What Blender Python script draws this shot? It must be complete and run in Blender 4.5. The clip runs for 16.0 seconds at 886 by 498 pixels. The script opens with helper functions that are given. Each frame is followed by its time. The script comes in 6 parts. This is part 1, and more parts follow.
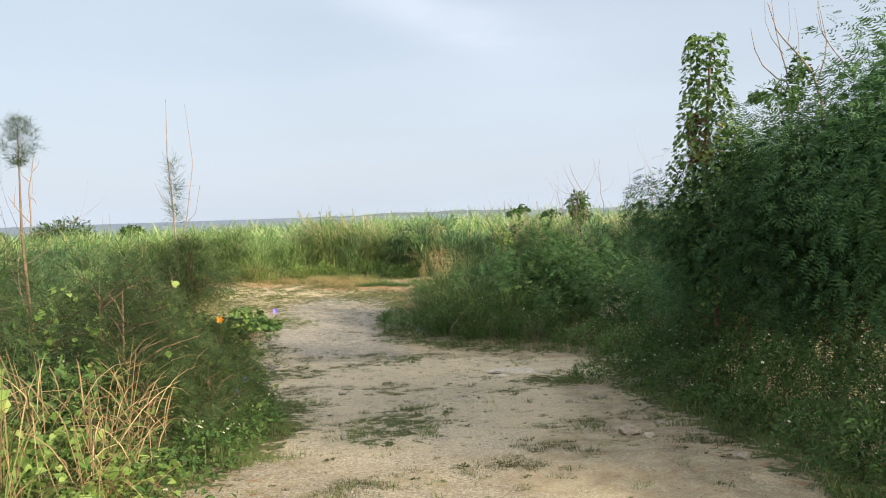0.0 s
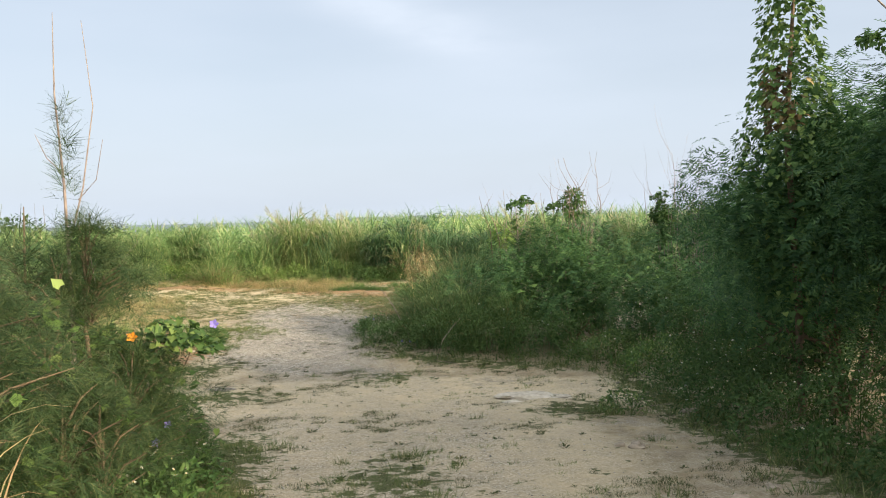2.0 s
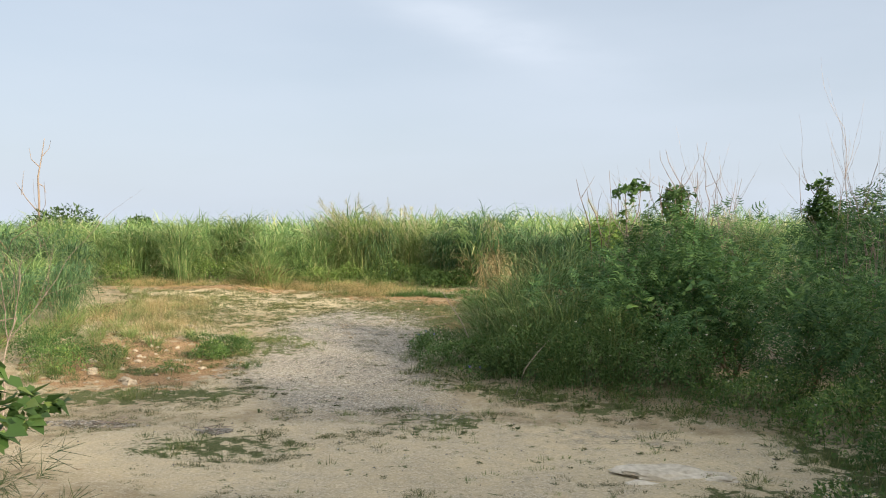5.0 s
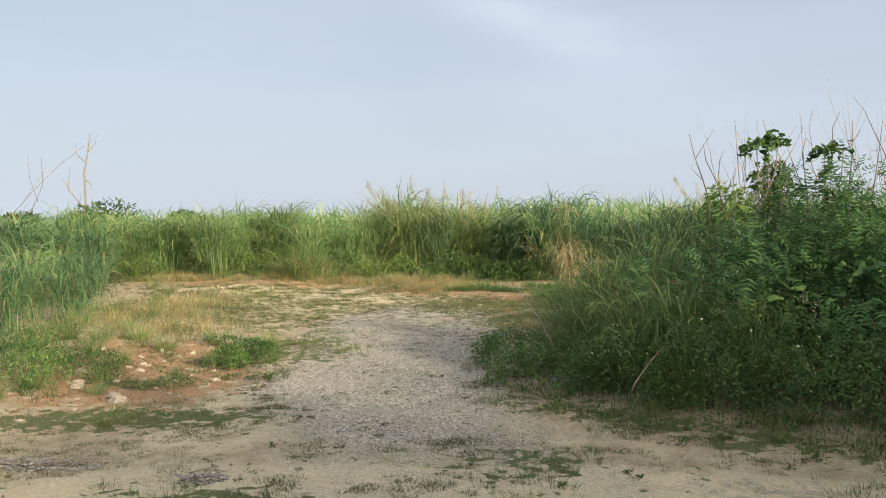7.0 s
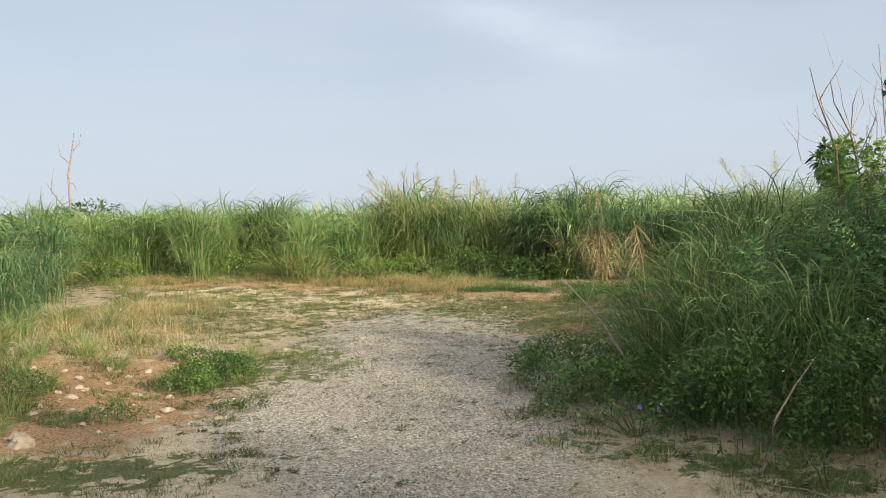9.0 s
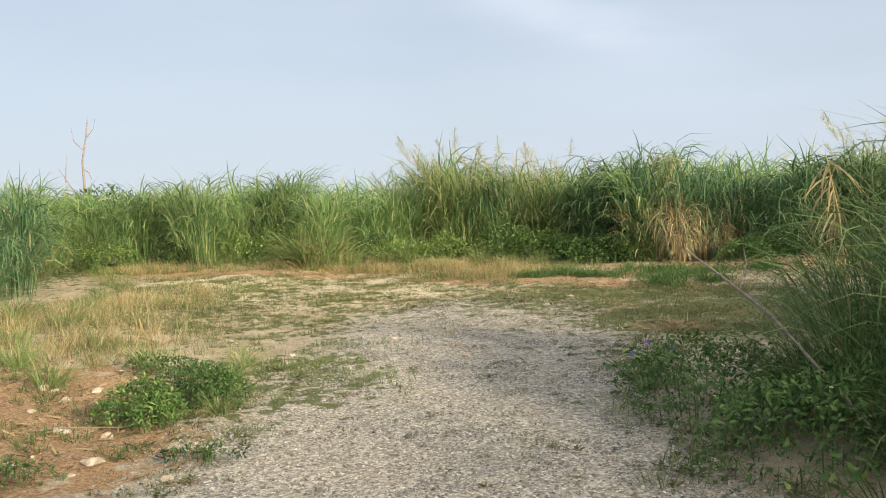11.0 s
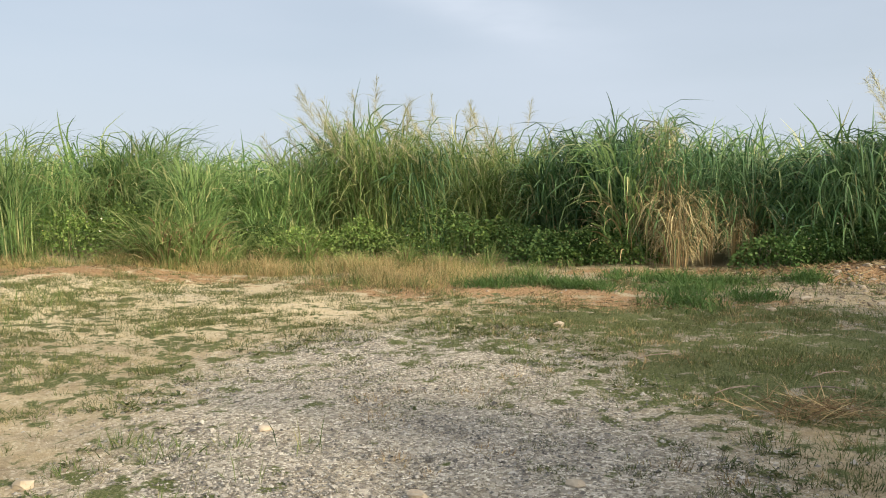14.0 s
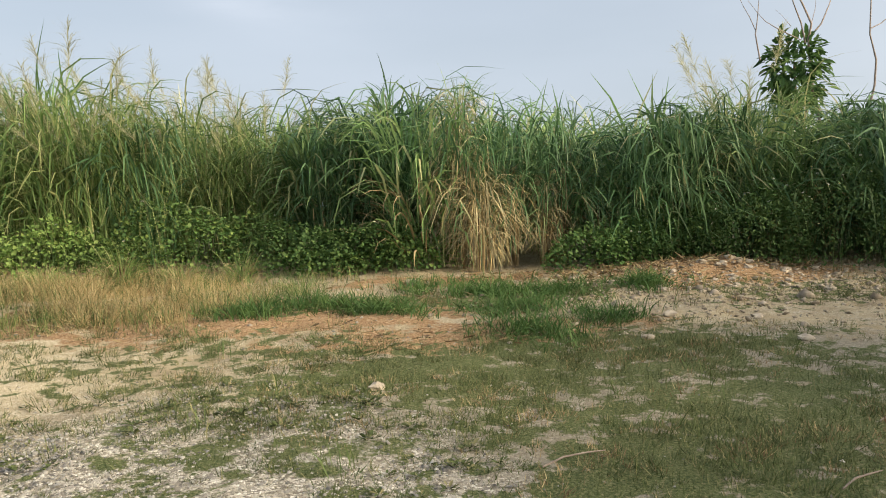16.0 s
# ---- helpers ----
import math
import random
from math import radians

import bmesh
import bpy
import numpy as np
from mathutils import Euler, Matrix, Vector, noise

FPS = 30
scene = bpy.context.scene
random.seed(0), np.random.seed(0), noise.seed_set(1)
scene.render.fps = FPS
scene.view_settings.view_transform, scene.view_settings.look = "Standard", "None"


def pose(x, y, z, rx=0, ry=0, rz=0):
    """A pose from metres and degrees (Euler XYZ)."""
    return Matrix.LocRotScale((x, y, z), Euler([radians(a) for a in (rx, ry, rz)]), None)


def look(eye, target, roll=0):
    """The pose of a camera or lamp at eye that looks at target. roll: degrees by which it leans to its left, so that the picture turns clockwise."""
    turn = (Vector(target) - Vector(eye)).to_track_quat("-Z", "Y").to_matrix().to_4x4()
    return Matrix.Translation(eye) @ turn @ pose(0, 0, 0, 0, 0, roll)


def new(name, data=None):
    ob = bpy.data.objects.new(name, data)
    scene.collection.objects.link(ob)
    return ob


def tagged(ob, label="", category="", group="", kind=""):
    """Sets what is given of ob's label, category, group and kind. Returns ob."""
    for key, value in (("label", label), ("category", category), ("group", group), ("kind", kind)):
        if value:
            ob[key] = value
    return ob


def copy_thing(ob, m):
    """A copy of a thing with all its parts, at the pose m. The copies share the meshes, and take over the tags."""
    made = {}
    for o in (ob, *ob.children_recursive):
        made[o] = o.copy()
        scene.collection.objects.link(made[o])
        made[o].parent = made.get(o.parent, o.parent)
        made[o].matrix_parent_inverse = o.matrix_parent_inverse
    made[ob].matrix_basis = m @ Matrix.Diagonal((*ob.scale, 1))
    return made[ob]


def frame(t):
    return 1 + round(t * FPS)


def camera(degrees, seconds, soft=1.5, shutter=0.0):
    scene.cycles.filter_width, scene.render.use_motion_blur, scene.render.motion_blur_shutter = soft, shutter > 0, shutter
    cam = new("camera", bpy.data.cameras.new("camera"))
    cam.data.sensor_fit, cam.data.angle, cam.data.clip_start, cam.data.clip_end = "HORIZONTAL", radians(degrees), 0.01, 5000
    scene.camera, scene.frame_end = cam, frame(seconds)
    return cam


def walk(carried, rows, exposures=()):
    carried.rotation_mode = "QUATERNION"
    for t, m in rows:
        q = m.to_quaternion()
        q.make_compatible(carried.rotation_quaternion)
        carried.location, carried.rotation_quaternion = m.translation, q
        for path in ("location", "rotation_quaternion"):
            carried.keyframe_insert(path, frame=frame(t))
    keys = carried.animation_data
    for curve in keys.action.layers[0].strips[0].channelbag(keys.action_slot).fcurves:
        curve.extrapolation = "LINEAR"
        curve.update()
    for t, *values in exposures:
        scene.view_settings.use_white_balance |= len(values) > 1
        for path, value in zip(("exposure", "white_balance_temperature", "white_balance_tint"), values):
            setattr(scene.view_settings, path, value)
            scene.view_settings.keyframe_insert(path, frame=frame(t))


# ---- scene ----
cam = camera(56.1, 16.0, 1.05)
METRES, EYE, TILT, LEAN, TURN = 23.0, 1.656, 2.0, -1.0, 0.0
ROWS = [
    (0.0, 0.0, 0.0, 0.0, -0.24, -4.77, 2.91),
    (0.5, -0.0044, 0.0307, -0.004, -0.83, -4.97, 3.31),
    (1.0, -0.01, 0.0618, -0.0076, -1.57, -5.02, 3.35),
    (1.5, -0.0114, 0.0916, -0.0113, -2.23, -4.24, 3.33),
    (2.0, -0.0143, 0.123, -0.0159, -2.05, -4.52, 2.48),
    (2.5, -0.0154, 0.1527, -0.0186, -1.13, -4.55, 2.58),
    (3.0, -0.0185, 0.1832, -0.0223, 0.4, -3.9, 3.06),
    (3.5, -0.0196, 0.2119, -0.0251, -0.68, -3.99, 2.71),
    (4.0, -0.0196, 0.2414, -0.0292, -0.01, -4.48, 2.44),
    (4.5, -0.0169, 0.2686, -0.0328, 1.74, -3.82, 1.68),
    (7.0, -0.0343, 0.4232, -0.0562, 6.71, -3.88, 1.97),
    (7.5, -0.0408, 0.4507, -0.0588, 8.54, -3.38, 2.48),
    (8.0, -0.0477, 0.4819, -0.0647, 8.63, -2.5, 2.4),
    (8.5, -0.0547, 0.5109, -0.0695, 6.63, -3.01, 2.58),
    (11.0, -0.0903, 0.665, -0.0904, 8.62, -4.08, 3.52),
    (11.5, -0.0988, 0.6965, -0.0924, 9.66, -3.4, 3.66),
    (12.0, -0.1069, 0.7295, -0.0949, 10.84, -2.9, 2.88),
    (12.5, -0.1141, 0.7608, -0.0963, 11.33, -3.43, 2.06),
    (13.0, -0.1169, 0.7925, -0.0985, 9.34, -4.18, 1.92),
    (13.5, -0.1197, 0.8247, -0.0983, 4.4, -4.58, 2.22),
    (14.0, -0.1236, 0.8565, -0.1002, 2.46, -5.2, 1.72),
    (14.5, -0.129, 0.8862, -0.0998, -3.36, -5.72, 1.18),
    (15.0, -0.1317, 0.9185, -0.1006, -9.48, -6.1, 1.48),
    (15.5, -0.1349, 0.9489, -0.1005, -13.02, -6.35, 1.54),
    (16.0, -0.1327, 0.9799, -0.1004, -16.03, -7.01, 1.74),
]
walk(cam, [(t, pose(0, 0, EYE, TILT, LEAN, TURN) @ pose(METRES * x, METRES * y, METRES * z, 90 + pitch, roll, yaw)) for t, x, y, z, yaw, pitch, roll in ROWS],
     exposures=[(0.0, 0.57), (1.0, 0.56), (2.5, 0.62), (3.5, 0.56), (4.5, 0.52), (7.0, 0.39), (7.5, 0.5), (8.0, 0.41), (8.5, 0.39), (11.0, 0.48), (12.5, 0.4), (14.0, 0.41), (16.0, 0.4)])

# ---- light ----
SUN_DIR = Vector((0.74, -0.58, 0.34)).normalized()      # towards the sun: low, to the right and behind
sun = new("sun", bpy.data.lights.new("sun", "SUN"))
sun.data.energy, sun.data.angle, sun.data.color = 5.0, radians(4.0), (1.0, 0.835, 0.58)
sun.matrix_world = look((0, 0, 40), Vector((0, 0, 40)) - SUN_DIR)

world = bpy.data.worlds.new("hazy_sky")
scene.world = world
world.use_nodes = True
wn, wl = world.node_tree.nodes, world.node_tree.links
wn.clear()
w_out = wn.new("ShaderNodeOutputWorld")
w_bg = wn.new("ShaderNodeBackground")
w_sky = wn.new("ShaderNodeTexSky")
w_sky.sky_type, w_sky.sun_disc = "NISHITA", False
w_sky.sun_elevation = math.asin(SUN_DIR.z)
w_sky.sun_rotation = math.atan2(SUN_DIR.x, SUN_DIR.y)
w_sky.air_density, w_sky.dust_density, w_sky.ozone_density = 1.0, 2.0, 1.0
w_gain = wn.new("ShaderNodeVectorMath")
w_gain.operation = "SCALE"
w_gain.inputs["Scale"].default_value = 0.088
wl.new(w_sky.outputs[0], w_gain.inputs[0])
w_co = wn.new("ShaderNodeTexCoord")


def sky_math(op, a, c=None, d=None):
    m = wn.new("ShaderNodeMath")
    m.operation = op
    for sock, v in zip(m.inputs, (a, c, d)):
        if isinstance(v, (int, float)):
            sock.default_value = v
        elif v is not None:
            wl.new(v, sock)
    return m.outputs[0]


def sky_noise(scale, stretch, turn, detail=5.0):
    mp = wn.new("ShaderNodeMapping")
    mp.inputs["Scale"].default_value, mp.inputs["Rotation"].default_value = stretch, turn
    wl.new(w_co.outputs["Generated"], mp.inputs[0])
    t = wn.new("ShaderNodeTexNoise")
    t.inputs["Scale"].default_value, t.inputs["Detail"].default_value = scale, detail
    wl.new(mp.outputs[0], t.inputs[0])
    return t.outputs[0]


w_sep = wn.new("ShaderNodeSeparateXYZ")
wl.new(w_co.outputs["Generated"], w_sep.inputs[0])
veil = sky_math("MULTIPLY_ADD", sky_noise(1.5, (1.2, 1.2, 5.0), (0, 0.25, 0.5)), 0.45, 0.46)
# one streak of cirrus over the sea: long in azimuth, thin in height, falling to the right
az = sky_math("ARCTAN2", w_sep.outputs[0], w_sep.outputs[1])
el = sky_math("ARCSINE", w_sep.outputs[2])
rise = sky_math("MULTIPLY_ADD", az, 0.3, -0.226)
off = sky_math("MULTIPLY", sky_math("ADD", el, rise), 34.0)
far = sky_math("MULTIPLY", sky_math("ADD", az, -0.005), 8.5)
dist = sky_math("ADD", sky_math("MULTIPLY", off, off), sky_math("MULTIPLY", far, far))
streak = sky_math("POWER", 2.718, sky_math("MULTIPLY", dist, -1.0))
streak = sky_math("MULTIPLY", streak, sky_math("MULTIPLY_ADD", sky_noise(7.0, (1.0, 1.0, 4.0), (0, 0.2, 0.0)), 1.6, -0.25))
cover = wn.new("ShaderNodeMath")
cover.operation, cover.use_clamp = "MULTIPLY_ADD", True
wl.new(streak, cover.inputs[0])
cover.inputs[1].default_value = 0.55
low_haze = sky_math("POWER", 2.718, sky_math("MULTIPLY", sky_math("ABSOLUTE", el), -9.0))
wl.new(sky_math("MULTIPLY_ADD", low_haze, 0.26, veil), cover.inputs[2])
# thin high haze that veils the blue, with a few wisps of cloud
w_haze = wn.new("ShaderNodeMix")
w_haze.data_type = "RGBA"
wl.new(cover.outputs[0], w_haze.inputs[0])
wl.new(w_gain.outputs[0], w_haze.inputs[6])
w_haze.inputs[7].default_value = (0.505, 0.566, 0.652, 1)
# the haze glows round the sun
w_dot = wn.new("ShaderNodeVectorMath")
w_dot.operation = "DOT_PRODUCT"
wl.new(w_co.outputs["Generated"], w_dot.inputs[0])
w_dot.inputs[1].default_value = SUN_DIR
glow = sky_math("POWER", sky_math("MAXIMUM", sky_math("MULTIPLY_ADD", w_dot.outputs["Value"], 0.77, 0.23), 0.0), 3.2)
w_warm = wn.new("ShaderNodeMix")
w_warm.data_type, w_warm.blend_type = "RGBA", "ADD"
wl.new(glow, w_warm.inputs[0])
wl.new(w_haze.outputs[2], w_warm.inputs[6])
w_warm.inputs[7].default_value = (1.85, 1.6, 1.22, 1)
wl.new(w_warm.outputs[2], w_bg.inputs[0])
w_bg.inputs[1].default_value = 1.0
wl.new(w_bg.outputs[0], w_out.inputs[0])

# ---- materials ----


def ramp(nodes, stops):
    node = nodes.new("ShaderNodeValToRGB")
    r = node.color_ramp
    while len(r.elements) < len(stops):
        r.elements.new(0.5)
    for e, (p, c) in zip(r.elements, stops):
        e.position, e.color = p, (*c, 1)
    return node


def leaf_mat(name, stops, rough=0.5, through_light=0.3, spread=0.35):
    """Foliage: each leaf its own tone, each plant its own, with broad patches; some light passes through."""
    m = bpy.data.materials.new(name)
    m.use_nodes = True
    n, l = m.node_tree.nodes, m.node_tree.links
    n.clear()
    out, mix, pr, tr = n.new("ShaderNodeOutputMaterial"), n.new("ShaderNodeMixShader"), n.new("ShaderNodeBsdfPrincipled"), n.new("ShaderNodeBsdfTranslucent")
    geo, inf = n.new("ShaderNodeNewGeometry"), n.new("ShaderNodeObjectInfo")
    col = ramp(n, stops)
    l.new(geo.outputs["Random Per Island"], col.inputs[0])
    noi = n.new("ShaderNodeTexNoise")
    noi.inputs["Scale"].default_value, noi.inputs["Detail"].default_value = 0.9, 3.0
    l.new(geo.outputs["Position"], noi.inputs["Vector"])
    add = n.new("ShaderNodeMath")
    add.operation = "ADD"
    l.new(noi.outputs[0], add.inputs[0])
    mul = n.new("ShaderNodeMath")
    mul.operation, mul.inputs[1].default_value = "MULTIPLY", 0.5
    l.new(inf.outputs["Random"], mul.inputs[0])
    l.new(mul.outputs[0], add.inputs[1])
    rng_n = n.new("ShaderNodeMapRange")
    rng_n.inputs["From Min"].default_value, rng_n.inputs["From Max"].default_value = 0.35, 1.15
    rng_n.inputs["To Min"].default_value, rng_n.inputs["To Max"].default_value = 1 - spread, 1 + spread
    l.new(add.outputs[0], rng_n.inputs[0])
    hsv = n.new("ShaderNodeHueSaturation")
    l.new(col.outputs[0], hsv.inputs["Color"])
    l.new(rng_n.outputs[0], hsv.inputs["Value"])
    l.new(hsv.outputs[0], pr.inputs["Base Color"])
    l.new(hsv.outputs[0], tr.inputs["Color"])
    pr.inputs["Roughness"].default_value = rough
    pr.inputs["Specular IOR Level"].default_value = 0.22
    mix.inputs[0].default_value = through_light
    l.new(pr.outputs[0], mix.inputs[1])
    l.new(tr.outputs[0], mix.inputs[2])
    l.new(mix.outputs[0], out.inputs[0])
    return m


def hard_mat(name, stops, scale=12.0, rough=0.85, bump=0.3, single=0.35):
    """Bark, stone and the like: noise at two scales between tones, with relief."""
    m = bpy.data.materials.new(name)
    m.use_nodes = True
    n, l = m.node_tree.nodes, m.node_tree.links
    pr = n["Principled BSDF"]
    geo = n.new("ShaderNodeNewGeometry")
    inf = n.new("ShaderNodeObjectInfo")
    noi = n.new("ShaderNodeTexNoise")
    noi.inputs["Scale"].default_value, noi.inputs["Detail"].default_value = scale, 8.0
    l.new(geo.outputs["Position"], noi.inputs["Vector"])
    a = n.new("ShaderNodeMath")
    a.operation = "ADD"
    l.new(noi.outputs[0], a.inputs[0])
    b = n.new("ShaderNodeMath")
    b.operation, b.inputs[1].default_value = "MULTIPLY_ADD", single
    b.inputs[2].default_value = -single / 2
    l.new(geo.outputs["Random Per Island"], b.inputs[0])
    l.new(b.outputs[0], a.inputs[1])
    col = ramp(n, stops)
    l.new(a.outputs[0], col.inputs[0])
    l.new(col.outputs[0], pr.inputs["Base Color"])
    pr.inputs["Roughness"].default_value = rough
    bp = n.new("ShaderNodeBump")
    bp.inputs["Strength"].default_value, bp.inputs["Distance"].default_value = bump, 0.02
    l.new(noi.outputs[0], bp.inputs["Height"])
    l.new(bp.outputs[0], pr.inputs["Normal"])
    return m


M_TALL = leaf_mat("tall_grass_leaf", [(0.0, (0.092, 0.186, 0.066)), (0.45, (0.174, 0.286, 0.102)), (0.85, (0.295, 0.395, 0.158)), (1.0, (0.54, 0.51, 0.29))], 0.45, 0.4, 0.45)
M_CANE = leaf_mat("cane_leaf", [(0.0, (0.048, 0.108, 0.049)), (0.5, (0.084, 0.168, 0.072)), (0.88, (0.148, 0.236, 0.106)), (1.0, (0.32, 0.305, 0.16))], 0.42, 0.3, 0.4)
M_FINE = leaf_mat("fine_grass_leaf", [(0.0, (0.115, 0.198, 0.062)), (0.6, (0.215, 0.305, 0.108)), (1.0, (0.43, 0.425, 0.205))], 0.5, 0.45, 0.3)
M_PLUME = leaf_mat("grass_plume", [(0.0, (0.36, 0.36, 0.20)), (1.0, (0.58, 0.55, 0.37))], 0.8, 0.45)
M_STRAW = leaf_mat("dead_straw", [(0.0, (0.270, 0.200, 0.098)), (0.5, (0.455, 0.358, 0.184)), (1.0, (0.600, 0.505, 0.295))], 0.75, 0.3)
M_BROWN = leaf_mat("brown_dead_leaf", [(0.0, (0.120, 0.080, 0.045)), (0.6, (0.290, 0.210, 0.115)), (1.0, (0.480, 0.390, 0.220))], 0.75, 0.2)
M_DRY = leaf_mat("dry_cane_leaf", [(0.0, (0.11, 0.095, 0.055)), (0.55, (0.28, 0.245, 0.14)), (1.0, (0.55, 0.49, 0.30))], 0.75, 0.2)
M_GRASS = leaf_mat("coarse_grass_leaf", [(0.0, (0.062, 0.118, 0.04)), (0.6, (0.108, 0.185, 0.062)), (1.0, (0.24, 0.27, 0.12))], 0.5, 0.3, 0.3)
M_SHORT = leaf_mat("short_grass_leaf", [(0.0, (0.078, 0.125, 0.038)), (0.7, (0.150, 0.208, 0.068)), (1.0, (0.350, 0.320, 0.155))], 0.6, 0.25)
M_MOSS = leaf_mat("matted_weed_leaf", [(0.0, (0.058, 0.076, 0.028)), (0.75, (0.110, 0.128, 0.048)), (1.0, (0.260, 0.230, 0.118))], 0.65, 0.2)
M_FROND = leaf_mat("feathery_leaf", [(0.0, (0.042, 0.104, 0.044)), (0.6, (0.08, 0.172, 0.064)), (1.0, (0.16, 0.27, 0.088))], 0.62, 0.34)
M_NEEDLE = leaf_mat("needle_leaf", [(0.0, (0.021, 0.047, 0.018)), (0.6, (0.043, 0.080, 0.028)), (1.0, (0.110, 0.128, 0.050))], 0.6, 0.25)
M_VINE = leaf_mat("vine_leaf", [(0.0, (0.115, 0.202, 0.050)), (0.6, (0.187, 0.289, 0.080)), (1.0, (0.317, 0.404, 0.129))], 0.62, 0.35)
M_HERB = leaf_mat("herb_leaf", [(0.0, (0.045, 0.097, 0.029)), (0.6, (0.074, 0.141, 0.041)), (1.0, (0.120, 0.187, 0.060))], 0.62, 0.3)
M_CREEP = leaf_mat("creeper_leaf", [(0.0, (0.06, 0.125, 0.036)), (0.7, (0.115, 0.205, 0.058)), (1.0, (0.26, 0.35, 0.10))], 0.55, 0.32)
M_WORN = leaf_mat("worn_weed_leaf", [(0.0, (0.056, 0.080, 0.028)), (0.7, (0.100, 0.124, 0.047)), (1.0, (0.26, 0.235, 0.12))], 0.65, 0.22)
M_WHITE = leaf_mat("white_petal", [(0.0, (0.75, 0.75, 0.70)), (1.0, (0.85, 0.84, 0.80))], 0.6, 0.3, 0.1)
M_YELLOW = leaf_mat("yellow_floret", [(0.0, (0.62, 0.42, 0.04)), (1.0, (0.72, 0.50, 0.07))], 0.6, 0.1, 0.1)
M_ORANGE = leaf_mat("orange_petal", [(0.0, (0.80, 0.30, 0.03)), (1.0, (0.85, 0.38, 0.05))], 0.5, 0.3, 0.1)
M_VIOLET = leaf_mat("violet_petal", [(0.0, (0.25, 0.20, 0.70)), (1.0, (0.34, 0.27, 0.80))], 0.5, 0.3, 0.1)
M_BARK = hard_mat("brown_bark", [(0.25, (0.07, 0.05, 0.035)), (0.6, (0.18, 0.125, 0.08)), (0.85, (0.28, 0.2, 0.13))], 18)
M_DEAD = hard_mat("bare_grey_wood", [(0.25, (0.14, 0.11, 0.095)), (0.6, (0.27, 0.215, 0.185)), (0.85, (0.43, 0.36, 0.325))], 25)
M_GRAVEL = hard_mat("gravel_stone", [(0.15, (0.085, 0.08, 0.073)), (0.5, (0.22, 0.207, 0.185)), (0.9, (0.47, 0.447, 0.405))], 30, single=0.8)
M_CHIP = hard_mat("weathered_bark_chip", [(0.2, (0.16, 0.145, 0.125)), (0.5, (0.33, 0.305, 0.27)), (0.85, (0.58, 0.55, 0.50))], 22)
M_SLAB = hard_mat("pale_slab_stone", [(0.2, (0.27, 0.24, 0.19)), (0.5, (0.48, 0.435, 0.35)), (0.8, (0.66, 0.61, 0.52))], 14)
M_ROCK = hard_mat("limestone", [(0.2, (0.15, 0.12, 0.085)), (0.5, (0.28, 0.235, 0.175)), (0.8, (0.45, 0.39, 0.31))], 14)


# ---- helpers for building ----
rng = np.random.default_rng(11)
PY = np.array([-300, -20, 0, 4, 8.3, 10.9, 13, 14.2, 17.5, 20, 22, 24, 26, 29, 33, 37, 62, 80, 110, 140])
PZ = np.array([1.5, 1.2, 0, -.32, -.66, -.94, -1.12, -1.24, -1.36, -1.33, -1.3, -1.26, -1.2, -1.07, -.9, -.85, -1.0, -5, -24, -40])
TAB_Y = np.arange(-300, 140, 0.25)
TAB_Z = np.convolve(np.pad(np.interp(TAB_Y, PY, PZ), 4, "edge"), np.ones(9) / 9, "valid")


def gz(x, y):
    """Height of the ground."""
    x, y = np.asarray(x, float), np.asarray(y, float)
    z = np.interp(y, TAB_Y, TAB_Z)
    z = z + 0.02 * np.sin(x * 1.7 + 0.6 * y) * np.sin(y * 1.3 - 0.4 * x) + 0.012 * np.sin(x * 4.1 + 1.3) * np.sin(y * 3.7)
    bank = np.clip((-5.4 - x) / 3, 0, 1) * np.clip((y - 11) / 4, 0, 1)
    z = z + 0.16 * bank * bank * (3 - 2 * bank)
    heap = np.exp(-(((x - 2.2) / 0.9) ** 2 + ((y - 30.4) / 0.5) ** 2))
    return z + 0.16 * heap


def build(name, V, F, mat, parent=None, label="", smooth=False, kind=""):
    """One mesh object from vertex and face arrays."""
    V, F = np.ascontiguousarray(V, np.float32), np.ascontiguousarray(F, np.int32)
    me = bpy.data.meshes.new(name)
    me.vertices.add(len(V))
    me.vertices.foreach_set("co", V.ravel())
    me.loops.add(F.size)
    me.loops.foreach_set("vertex_index", F.ravel())
    me.polygons.add(len(F))
    me.polygons.foreach_set("loop_start", np.arange(0, F.size, F.shape[1], dtype=np.int32))
    if smooth:
        me.polygons.foreach_set("use_smooth", np.ones(len(F), bool))
    me.update(calc_edges=True)
    me.materials.append(mat)
    ob = new(name, me)
    ob.parent = parent
    return tagged(ob, label, kind=kind)


def thing(name, x, y, label, category, group="", z=None):
    e = new(name)
    e.empty_display_size = 0.1
    e.location = (x, y, float(gz(x, y)) if z is None else z)
    return tagged(e, label, category, group)


def join(parts):
    """Several (V, F) into one."""
    vs, fs, k = [], [], 0
    for V, F in parts:
        vs.append(V)
        fs.append(F + k)
        k += len(V)
    return np.concatenate(vs), np.concatenate(fs)


